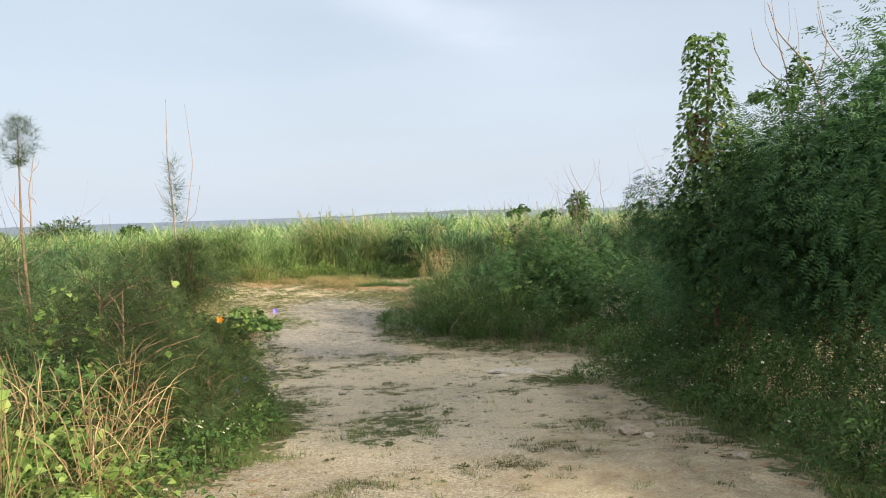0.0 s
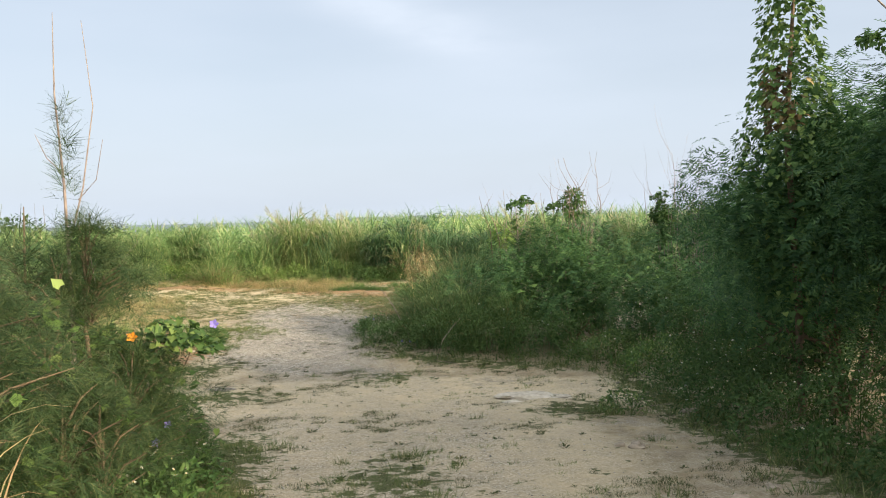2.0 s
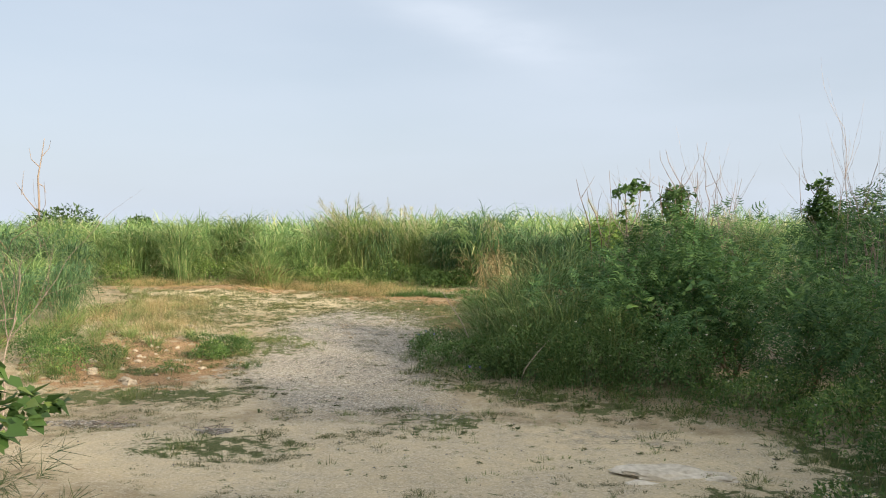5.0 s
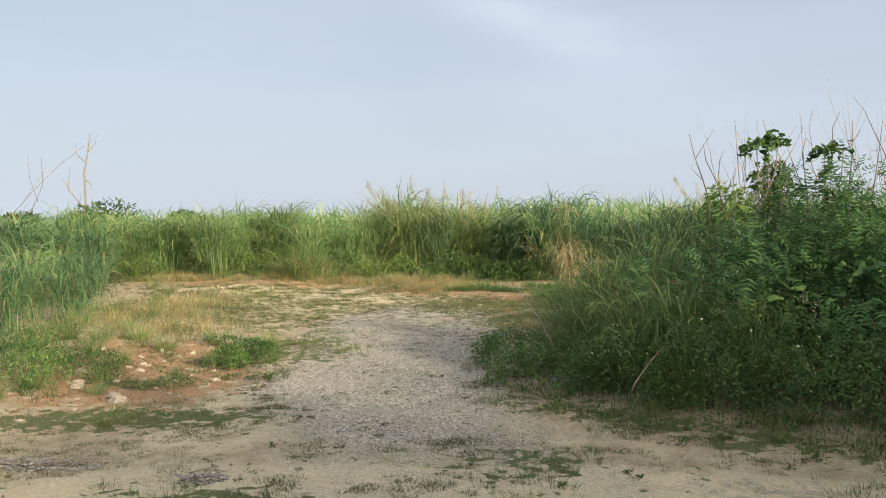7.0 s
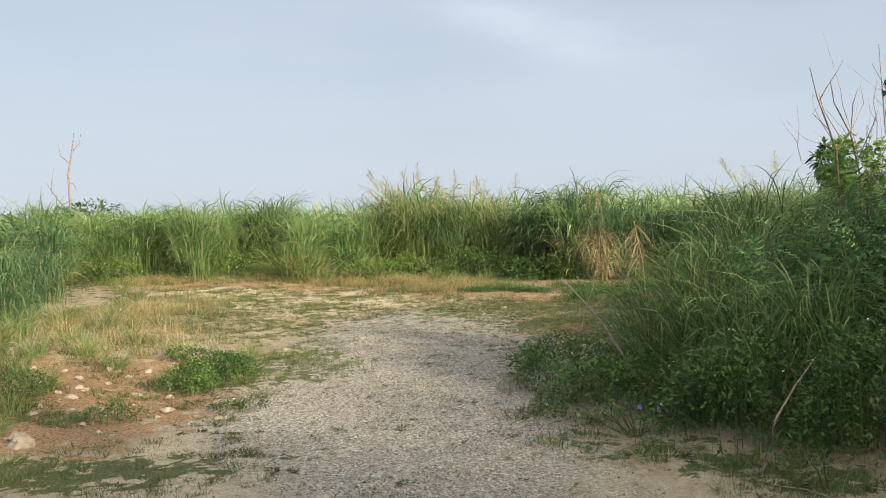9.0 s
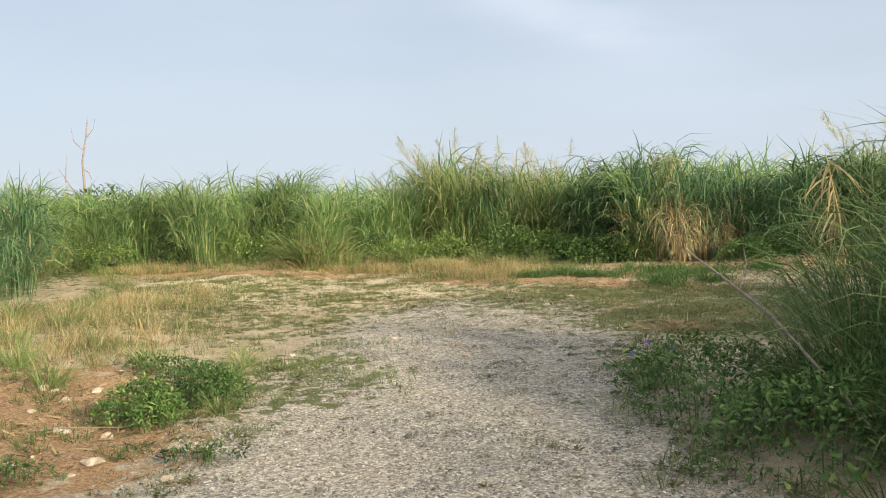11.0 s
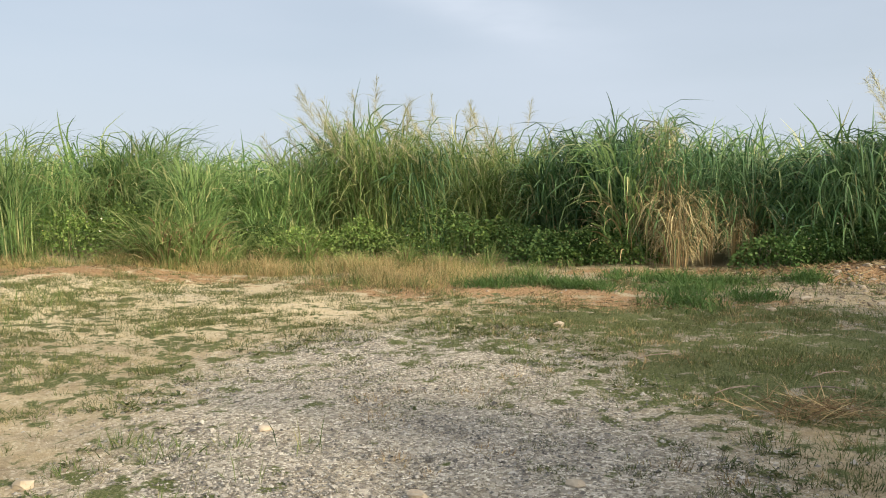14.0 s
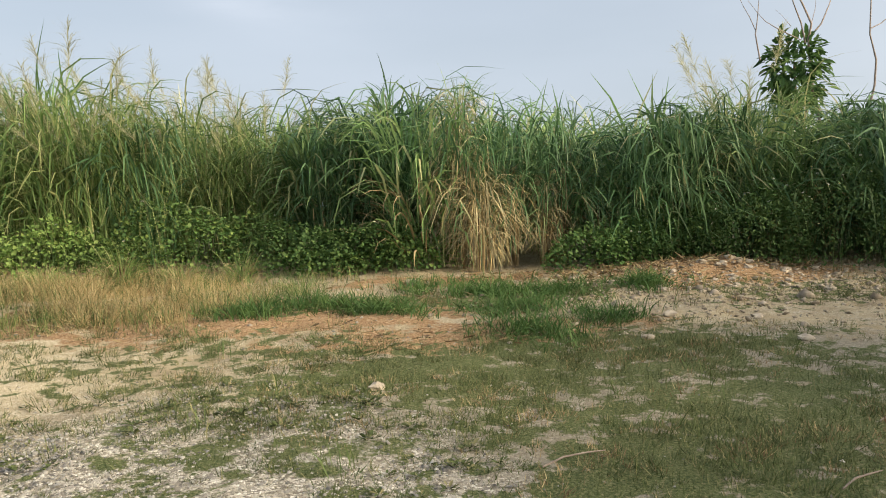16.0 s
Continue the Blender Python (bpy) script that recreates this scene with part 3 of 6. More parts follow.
# a low headland far out over the water, haze put into its blue-grey
hx = np.linspace(-620, 300, 60)
hz = -22 + 14 * np.clip((hx + 620) / 500, 0, 1) ** 0.7 + 2 * np.sin(hx * 0.02) + 1 * np.sin(hx * 0.09)
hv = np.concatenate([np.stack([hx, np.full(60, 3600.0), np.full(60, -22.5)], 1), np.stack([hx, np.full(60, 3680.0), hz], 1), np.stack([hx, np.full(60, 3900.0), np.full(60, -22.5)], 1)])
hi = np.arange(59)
head = build("backdrop", hv, np.concatenate([np.stack([hi, hi + 1, hi + 61, hi + 60], 1), np.stack([hi + 60, hi + 61, hi + 121, hi + 120], 1)]), hard_mat("headland_haze_tint", [(0.3, (0.11, 0.14, 0.18)), (0.7, (0.14, 0.17, 0.21))], 0.02, 1.0, 0.0), smooth=True)
tagged(head, "low headland far out over the sea, haze put into its colour", "headland", kind="structure")

# ---- tall grass ----


def tall_blades(n, spread, height, droop=1.0, width=0.032, crest=0, stiff=0.9):
    """Long leaves along upright canes: they rise, fold over and hang; a few young shoots fan out above them."""
    az = rng.uniform(0, 2 * np.pi, n)
    r = spread * np.sqrt(rng.uniform(0, 1, n))
    u = rng.uniform(0, 1, n)
    h0 = height * np.where(rng.uniform(0, 1, n) < 0.2, 0.05 + 0.3 * u, 0.26 + 0.54 * u ** 0.75)
    out = 0.12 * height * (h0 / height) ** 2
    base = np.stack([r * np.cos(az + rng.normal(0, 0.8, n)) + out * np.cos(az), r * np.sin(az + rng.normal(0, 0.8, n)) + out * np.sin(az), h0], 1)
    L = rng.uniform(0.65, 1.35, n) * min(1.0, height * 0.5)
    t0 = rng.uniform(0.08, 0.6, n)
    t1 = np.minimum(droop * rng.uniform(stiff, 2.75, n), 3.0 - t0)
    parts = [blades(base, az, L, width * rng.uniform(0.5, 1.25, n), t0, t1, 5, power=1.2, knee=(0.18, 0.72))]
    if crest:
        a0, r0 = rng.uniform(0, 6.28, crest), spread * np.sqrt(rng.uniform(0, 1, crest))
        k, m = 8, crest * 8
        i = np.repeat(np.arange(crest), k)
        top = height * rng.uniform(0.78, 1.0, crest)
        b = np.stack([r0[i] * np.cos(a0[i]), r0[i] * np.sin(a0[i]), top[i] - rng.uniform(0.0, 0.22, m)], 1)
        parts.append(blades(b, rng.uniform(0, 6.28, m), rng.uniform(0.3, 0.62, m), width * rng.uniform(0.6, 1.1, m), rng.uniform(0.1, 0.5, m), rng.uniform(0.5, 1.9, m), 6, power=1.6))
    return join(parts)


def fan_blades(n, spread, height, droop=1.0, width=0.01):
    """Blades that rise from the root and arch outwards."""
    az = rng.uniform(0, 2 * np.pi, n)
    r = spread * np.sqrt(rng.uniform(0, 1, n))
    base = np.stack([r * np.cos(az), r * np.sin(az), height * rng.uniform(0, 0.12, n)], 1)
    u = rng.uniform(0, 1, n)
    return blades(base, az + rng.normal(0, 0.5, n), height * rng.uniform(0.55, 1.2, n), width * rng.uniform(0.6, 1.3, n), 0.05 + 0.55 * u, droop * (0.3 + 1.7 * u + rng.uniform(0, 0.6, n)), 8 if height > 0.8 else 5, power=1.6)


def tall_stems(n, spread, height):
    az = rng.uniform(0, 2 * np.pi, n)
    r = spread * np.sqrt(rng.uniform(0, 1, n))
    base = np.stack([r * np.cos(az), r * np.sin(az), np.zeros(n)], 1)
    return blades(base, az, height * rng.uniform(0.7, 1.0, n), np.full(n, 0.02), rng.uniform(0.0, 0.1, n), rng.uniform(0, 0.3, n), 4)


def plumes(n, spread, height, size=0.5):
    """Soft feathery flower heads on thin stalks that lean seaward with the wind."""
    az = rng.normal(3.2, 0.8, n)
    r = spread * np.sqrt(rng.uniform(0, 1, n))
    base = np.stack([r * np.cos(az), r * np.sin(az), np.full(n, height * 0.5)], 1)
    L = height * rng.uniform(0.55, 0.76, n)
    t0, t1 = rng.uniform(0.15, 0.52, n), rng.uniform(0.35, 0.85, n)
    parts = [blades(base, az, L, np.full(n, 0.006), t0, t1, 5, power=1.0)]
    th = t0 + t1 * 0.5
    way = np.stack([np.cos(az) * np.sin(th), np.sin(az) * np.sin(th), np.cos(th)], 1)
    tip = base + way * L[:, None]
    k = 110
    u = rng.uniform(0, 1, n * k)
    q = np.repeat(tip, k, 0) - np.repeat(way, k, 0) * (size * u)[:, None]
    parts.append(blades(q, np.repeat(az, k) + rng.normal(0, 1.1, n * k), rng.uniform(0.06, 0.2, n * k) * (0.5 + 0.8 * np.sin(np.pi * (0.1 + 0.8 * u))), rng.uniform(0.003, 0.007, n * k), rng.uniform(0.2, 0.9, n * k), rng.uniform(0.4, 1.4, n * k), 2))
    return join(parts)


def grass_clump(label, n, spread, height, mat=None, droop=1.0, straw=0, heads=0, group="tall grass belt", width=0.032, crest=0, stiff=0.9, fan=False):
    e = thing("tall_grass_clump", 0, 0, label, "tall grass", group, z=-60)
    build("foliage", *(fan_blades(n, spread, height, droop, width) if fan else tall_blades(n, spread, height, droop, width, crest, stiff)), mat or M_TALL, e, kind="stuff")
    if not fan:
        build("stalk", *tall_stems(max(8, n // 7), spread * 0.8, height * 0.72), mat or M_TALL, e, kind="stuff")
    if straw:
        az = rng.uniform(0, 2 * np.pi, straw)
        r = spread * rng.uniform(0.5, 1.1, straw)
        b = np.stack([r * np.cos(az), r * np.sin(az), height * rng.uniform(0.05, 0.5, straw)], 1)
        build("dead_foliage", *blades(b, az, height * rng.uniform(0.2, 0.48, straw), (0.4 if fan else min(1.0, height * 0.6)) * rng.uniform(0.012, 0.03, straw), rng.uniform(0.4, 1.0, straw), rng.uniform(1.0, 2.4, straw), 5), M_BROWN, e, "brown dead hanging leaves", kind="stuff")
    if heads:
        build("flower_plume", *plumes(heads, spread, height * 1.05), M_PLUME, e, "pale feathery flower plumes", kind="stuff")
    return e


def place(src, x, y, turn=0.0, s=1.0):
    src.scale = (s, s, s * rng.uniform(0.93, 1.07))
    lean = Matrix.Rotation(rng.normal(-0.06, 0.09), 4, "Y") @ Matrix.Rotation(rng.normal(0, 0.07), 4, "X")
    return copy_thing(src, Matrix.Translation((x, y, float(gz(x, y)) - 0.03)) @ lean @ Matrix.Rotation(turn, 4, "Z"))


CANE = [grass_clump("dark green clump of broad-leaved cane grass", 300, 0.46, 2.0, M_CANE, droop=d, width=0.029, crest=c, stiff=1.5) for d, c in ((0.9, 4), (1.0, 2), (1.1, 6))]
LUSH = [grass_clump("dense clump of tall green cane grass", 320, 0.46, 2.0, droop=d, width=0.025, crest=c, stiff=0.7) for d, c in ((0.8, 5), (0.95, 3), (1.1, 7))]
PLUMY = [grass_clump("fine yellow-green tall grass clump with pale feathery plumes", 400, 0.44, 2.0, M_FINE, heads=h, droop=1.0, width=0.017, stiff=1.4) for h in (8, 13)]
DRYISH = [grass_clump("tall grass clump with brown dead leaves at its foot", 200, 0.42, 1.95, straw=80)]


def belt_front(x):
    """The line along which the tall grass meets the clearing."""
    return np.interp(x, [-16, -12.5, -10.5, -8, -5, -3, -1, 0.6, 2.4, 3.6, 5, 8], [30.6, 31.4, 32.2, 32.6, 33.0, 33.2, 32.9, 32.4, 31.6, 31.2, 31.0, 30.6])


def belt_scale(x):
    return float(np.interp(x, [-16, -9, -5.5, -4.5, -1, 3, 6], [0.86, 0.86, 0.9, 1.05, 1.06, 1.05, 1.0]))


for row, (gap, back) in enumerate(((0.48, 0.0), (0.64, 0.55), (1.2, 1.25))):
    for x in np.arange(-15.5, 7.5, gap):
        x = x + rng.uniform(-0.18, 0.18)
        y = float(belt_front(x)) + back + rng.uniform(-0.4, 0.4) + 0.38 * math.sin(x * 2.1) + 0.15 * math.sin(x * 4.7 + 1)
        if -0.5 < x < 0.75 and row == 0:
            continue
        if row == 0 and (-5.2 < x < -2.3 or -9.2 < x < -7.6):
            y += 0.5
        pick = rng.uniform()
        plumy = -5.4 < x < -1.6 or 6 < x
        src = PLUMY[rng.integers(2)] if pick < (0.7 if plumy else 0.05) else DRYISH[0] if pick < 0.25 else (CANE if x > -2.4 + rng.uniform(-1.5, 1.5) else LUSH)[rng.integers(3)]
        place(src, x, y, rng.normal(0, 0.35) if src in PLUMY else rng.uniform(0, 6.28), belt_scale(x) * rng.uniform(0.7, 1.08) * (0.96 + 0.08 * math.sin(x * 1.3 + 1) + 0.05 * math.sin(x * 3.7)))
# the belt comes forward along the clearing's side, beside the track
for x, y, k in ((-9.4, 20.3, .6), (-9.5, 21.6, .55), (-9.6, 22.6, .66), (-9.3, 23.9, .6), (-10.2, 24.2, .7), (-10.1, 25.6, .58), (-10.9, 26.3, .72), (-11.0, 27.7, .74), (-11.6, 28.6, .78), (-12.4, 29.7, .84), (-10.4, 21.5, .72), (-11.2, 23.4, .76),
                (-11.9, 25.1, .8), (-12.6, 27.0, .85), (-13.4, 28.8, .9), (-8.9, 18.6, .6), (-9.8, 17.4, .62), (-10.6, 19.4, .7)):
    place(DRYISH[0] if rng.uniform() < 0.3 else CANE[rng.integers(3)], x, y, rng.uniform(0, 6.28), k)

# the field behind, out of reach
nf = 20000
fx, fu = rng.uniform(-42, 26, nf), rng.uniform(0, 1, nf) ** 1.7
fy = np.where(fx < -15.5, np.interp(fx, [-42, -15.5], [14, 27]), belt_front(np.clip(fx, -15.5, 8)) + 1.6)
fy = fy + fu * (60 - fy)
fk = (fx < 26) & ((fx < 8) | (fy > 33))
fx, fy = fx[fk], fy[fk]
nf = len(fx)
hgt = np.interp(fx, [-42, -9, -5, 3, 26], [1.95, 2.03, 2.4, 2.5, 2.4]) * rng.uniform(0.75, 1.1, nf) * np.interp(fy, [30, 37, 42, 60], [0.92, 0.96, 1.12, 1.1])
lift = rng.uniform(0, 0.5, nf) * hgt
tall_field = build("tall_grass_field", *blades(np.stack([fx, fy, gz(fx, fy) + lift], 1), rng.uniform(0, 6.28, nf), (hgt - lift) * 1.05, rng.uniform(0.03, 0.065, nf), rng.uniform(0, 0.3, nf), rng.uniform(0.6, 2.3, nf), 4), M_TALL)
tagged(tall_field, "broad field of tall green cane grass reaching to the sea", "tall grass", kind="stuff")


def discard(sources):
    for e in sources:
        for o in (*e.children_recursive, e):
            bpy.data.objects.remove(o)


# a clump gone brown, standing proud of the belt
def fountain(n, height, reach, lo, hi, wlo, whi):
    """Dead leaves that rise from the middle of a clump, arch over and hang down all round it."""
    az = rng.uniform(0, 2 * np.pi, n)
    r = reach * 0.35 * np.sqrt(rng.uniform(0, 1, n))
    h = height * rng.uniform(lo, hi, n)
    t0 = rng.uniform(0.1, 0.9, n)
    L = np.minimum(rng.uniform(0.45, 1.0, n) * reach * 2.6, h * 1.15 + 0.1)
    return blades(np.stack([r * np.cos(az), r * np.sin(az), h], 1), az + rng.normal(0, 0.5, n), L, rng.uniform(wlo, whi, n), t0, rng.uniform(2.2, 3.1, n) - t0, 7, knee=(0.0, 0.55))


def dead_clump(x, y, height, label, skirt, reach, standing, green, tip=0.0):
    e = thing("dry_grass_clump", x, y, label, "tall grass")
    if green:
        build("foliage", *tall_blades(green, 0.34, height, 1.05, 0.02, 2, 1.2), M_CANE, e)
    build("dead_foliage", *join([fountain(skirt, height, reach, 0.1, 0.62, 0.004, 0.013), fountain(standing, height, reach * 0.62, 0.55, 0.98, 0.005, 0.016)]), M_DRY, e, "brown dead hanging leaves")
    build("straw_foliage", *fountain(skirt // 2, height, reach * 0.9, 0.15, 0.62, 0.004, 0.01), M_STRAW, e, "bleached yellow hanging leaves")
    build("stalk", *tall_stems(22, 0.13, height * 0.6), M_BROWN, e)
    if tip:
        k = 60
        az = rng.uniform(0, 6.28, k)
        build("tip_foliage", *blades(np.stack([0.14 * np.cos(az), 0.14 * np.sin(az), height * rng.uniform(0.55, 0.95, k)], 1), az, rng.uniform(0.25, 0.6, k), rng.uniform(0.006, 0.016, k), rng.uniform(0, 0.4, k), rng.uniform(0.4, 1.6, k), 5), M_FINE, e, "yellow-green leaf tips")
        k = 4
        az = rng.uniform(0, 6.28, k)
        build("flower_stalk", *blades(np.stack([0.1 * np.cos(az), 0.1 * np.sin(az), np.full(k, height * 0.7)], 1), az, rng.uniform(0.7, 1.2, k), np.full(k, 0.01), rng.uniform(0, 0.08, k), rng.uniform(0, 0.2, k), 4), M_DEAD, e)
    return e


dead_clump(-0.2, 31.75, 2.0, "big brown dead clump of cane grass with green tips", 190, 0.42, 190, 120, 1.0)
dead_clump(-0.06, 31.45, 1.5, "drooping fountain of dead yellow-brown grass leaves", 260, 0.44, 30, 40)
dead_clump(0.75, 31.55, 1.05, "small tuft of reddish-brown dead grass stalks", 130, 0.22, 60, 0)
dead_clump(0.4, 31.8, 1.8, "green cane grass clump with a few dead leaves", 50, 0.36, 20, 260)
dead_clump(1.0, 31.8, 1.85, "green cane grass clump with a few dead leaves", 40, 0.36, 20, 260)

# ---- leafy cover: vines and wild flowers ----


def flower_mesh(size):
    V, F = join([scatter(PETALS, np.zeros((1, 3)), np.eye(3)[None], np.array([size])), blades(np.array([(0, 0, -0.24)]), np.array([0.3]), np.array([0.24]), np.array([0.005]), np.array([0.0]), np.array([0.02]), 2)])
    ob = build("flower", V, F, M_WHITE)
    me = ob.data
    me.materials.append(M_HERB)
    me.polygons.foreach_set("material_index", np.array([0] * 5 + [1] * 2, np.int32))
    bpy.data.objects.remove(ob)
    return me


FLOWERS = [flower_mesh(s) for s in (0.012, 0.015, 0.019)]


ca = np.arange(6) * math.pi / 3
heart_ob = build("flower_centre", np.concatenate([np.stack([0.0055 * np.cos(ca), 0.0055 * np.sin(ca), 0 * ca], 1), [(0, 0, 0.005)]]), np.array([(i, (i + 1) % 6, 6) for i in range(6)]), M_YELLOW)
HEART_OF_FLOWER = heart_ob.data
bpy.data.objects.remove(heart_ob)


def leafy_mound(name, label, category, x, y, rx, ry, h, n, size, tpl, mat, flowers=0, group="", cover=0.35, fl_mat=None, stalks=30):
    """A mound of single leaves on thin stalks, thick on its skin, with flowers standing out of it."""
    e = thing(name, x, y, label, category, group)
    a, u = rng.uniform(0, 2 * np.pi, n), np.sqrt(rng.uniform(0, 1, n))
    wob = 1 + 0.22 * np.sin(3 * a + rng.uniform(0, 6)) + 0.12 * np.sin(7 * a + rng.uniform(0, 6))
    lx, ly = rx * u * np.cos(a) * wob, ry * u * np.sin(a) * wob
    top = h * np.sqrt(np.clip(1 - u ** 2.4, 0, 1)) * (1 + 0.25 * np.sin(lx * 5 + x) * np.sin(ly * 4 + y)) * rng.uniform(0.85, 1.15, n)
    lz = top * np.where(rng.uniform(0, 1, n) < cover, rng.uniform(0.0, 1.0, n), rng.uniform(0.82, 1.06, n)) + 0.03
    gl = gz(x + lx, y + ly) - gz(x, y)
    P = np.stack([lx, ly, lz + gl], 1)
    out = np.stack([lx / rx, ly / ry, 0.7 + 0 * lx], 1)
    out /= np.linalg.norm(out, axis=1, keepdims=True)
    build("foliage", *leaf_cloud(tpl, P, out, size, 0.5, 0.4, 0.6), mat, e)
    k = rng.integers(0, n, stalks)
    b = P[k] * (0.85, 0.85, 0)
    b[:, 2] = gl[k]
    build("stalk", *blades(b, np.arctan2(ly[k], lx[k]), np.maximum(top[k] * 1.1, 0.12), np.full(stalks, 0.008), rng.uniform(0, 0.2, stalks), rng.uniform(0, 0.5, stalks), 3), M_HERB, e, kind="stuff")
    if flowers:
        for k in rng.integers(0, n, flowers):
            f = new("flower", FLOWERS[rng.integers(len(FLOWERS))])
            f.parent = e
            f.location = (P[k][0], P[k][1], top[k] + gl[k] + rng.uniform(0.02, 0.12))
            f.rotation_euler = (rng.normal(0.35, 0.3), rng.normal(0, 0.35), rng.uniform(0, 6.28))
            f["label"] = "small white flower on a thin stalk"
            centre_ob = new("flower_centre", HEART_OF_FLOWER)
            centre_ob.parent = f
            centre_ob.location = (0, 0, 0.003)
            centre_ob["label"] = "yellow flower centre"
    return e


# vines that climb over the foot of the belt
# the darker leaf colours stand for shade under the overhanging grass
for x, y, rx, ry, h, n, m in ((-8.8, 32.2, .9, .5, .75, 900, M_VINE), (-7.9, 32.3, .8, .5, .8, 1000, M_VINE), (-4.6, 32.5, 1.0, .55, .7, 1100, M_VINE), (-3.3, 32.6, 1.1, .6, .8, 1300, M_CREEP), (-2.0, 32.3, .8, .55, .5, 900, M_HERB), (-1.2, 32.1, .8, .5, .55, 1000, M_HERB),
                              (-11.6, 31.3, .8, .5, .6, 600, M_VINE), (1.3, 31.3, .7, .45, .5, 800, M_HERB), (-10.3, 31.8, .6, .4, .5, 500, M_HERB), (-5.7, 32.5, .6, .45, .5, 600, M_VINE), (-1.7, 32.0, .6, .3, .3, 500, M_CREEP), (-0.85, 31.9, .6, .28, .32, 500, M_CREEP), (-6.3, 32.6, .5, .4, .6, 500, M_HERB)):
    leafy_mound("vine_cover", "bright green leafy vines sprawling over the foot of tall grass" if m is M_VINE else "dark green leafy vines under overhanging tall grass, shade put into their colour", "vine", x, y - 0.15, rx * 1.1, ry, h * (0.62 + 0.42 * abs(math.sin(x * 2.1))), int(n * 2.4), 0.035, HEART, m, 6 if x > -6 else 14, "vines along the tall grass")
for x, y, rx, ry, h, n in ((2.9, 30.9, .9, .7, .8, 3400), (1.9, 31.15, .7, .5, .55, 1900), (2.3, 31.2, .6, .4, .75, 1600)):
    leafy_mound("wildflower_thicket", "dark green leafy thicket dotted with small white flowers", "undergrowth", x, y, rx, ry, h, n, 0.05, OVAL, M_HERB, 24, "undergrowth along the clearing")

for x, y, rx, ry, h, n in ((3.9, 30.6, 1.0, .8, 1.05, 4200), (5.1, 30.4, 1.0, .9, 1.2, 3800), (4.5, 31.3, 1.0, .7, 1.4, 3000)):
    leafy_mound("wildflower_thicket", "tall leafy thicket full of small white flowers", "undergrowth", x, y, rx, ry, h, n, 0.048, OVAL, M_HERB, 60, "undergrowth along the clearing")

# undergrowth along the foot of the trees
EDGE = ((-1.15, 21.2, .6, .7, .42), (-0.7, 20.1, .7, .6, .5), (0.1, 18.9, .75, .6, .7), (1.0, 18.3, .8, .6, .85), (2.0, 17.8, .8, .6, .8), (2.9, 17.0, .8, .7, .5), (3.5, 15.6, .75, .8, .55), (3.7, 14.2, .75, .8, .6), (3.5, 12.8, .8, .9, .7),
        (3.35, 11.4, .85, .9, .75), (3.5, 10.0, .85, .9, .75), (3.7, 8.6, .8, .9, .75), (3.9, 7.2, .8, .9, .8), (3.5, 5.8, .8, .9, .8), (3.6, 4.3, .8, .9, .8), (3.25, 6.9, .5, .7, .4), (3.2, 5.5, .5, .7, .5), (3.05, 8.3, .4, .6, .3), (3.0, 9.6, .35, .5, .25), (2.2, 12.9, .3, .3, .2), (4.5, 9.4, .8, 1.2, 1.0), (4.6, 12.2, .8, 1.2, .9), (2.2, 18.7, .8, .5, .9), (3.2, 18.2, .8, .5, 1.0), (3.9, 17.4, .7, .6, 1.0), (4.5, 18.0, .8, .6, 1.1), (4.3, 16.3, .8, .7, .9), (4.4, 15.0, .8, .8, 1.0), (4.4, 13.6, .7, .8, 1.0))
for x, y, rx, ry, h in EDGE:
    leafy_mound("wildflower_thicket", "low dark green undergrowth with small white flowers beside the track", "undergrowth", x, y, rx, ry, h, int((2900 if y < 16.5 else 3600) * rx * ry / (1.2 if x > 4.15 or h > 0.85 else 0.6)), 0.046 if y < 16.5 else 0.043, OVAL, M_CREEP if h < 0.6 and 10 < y < 20 else M_HERB, int(min(26, 38 * rx * ry)) if y < 16.5 else 14, "undergrowth along the track", 0.3)

# herbs on the bank of orange soil
for x, y, rx, ry, h, n, m in ((-5.15, 20.9, .28, .26, .28, 1400, M_CREEP), (-4.95, 20.7, .2, .18, .2, 600, M_CREEP), (-4.75, 21.3, .27, .27, .26, 1000, M_HERB), (-5.1, 21.7, .33, .28, .24, 900, M_HERB), (-5.7, 22.4, .4, .25, .2, 600, M_HERB), (-7.0, 19.25, .5, .4, .45, 1900, M_CREEP), (-7.5, 19.9, .6, .5, .5, 2200, M_HERB), (-6.75, 20.35, .4, .28, .28, 900, M_HERB), (-8.2, 20.7, .7, .5, .5, 1800, M_HERB),
                              (-5.3, 19.5, .34, .16, .12, 420, M_CREEP), (-6.35, 19.75, .2, .16, .2, 300, M_HERB), (-4.3, 20.0, .25, .1, .07, 160, M_HERB)):
    leafy_mound("leafy_herb", "fresh green leafy herb growing on bare orange soil", "herb", x, y, rx, ry, h * 0.8, n, 0.034, OVAL, m, 2, "herbs on the bank", 0.4)

# ---- trees and shrubs ----


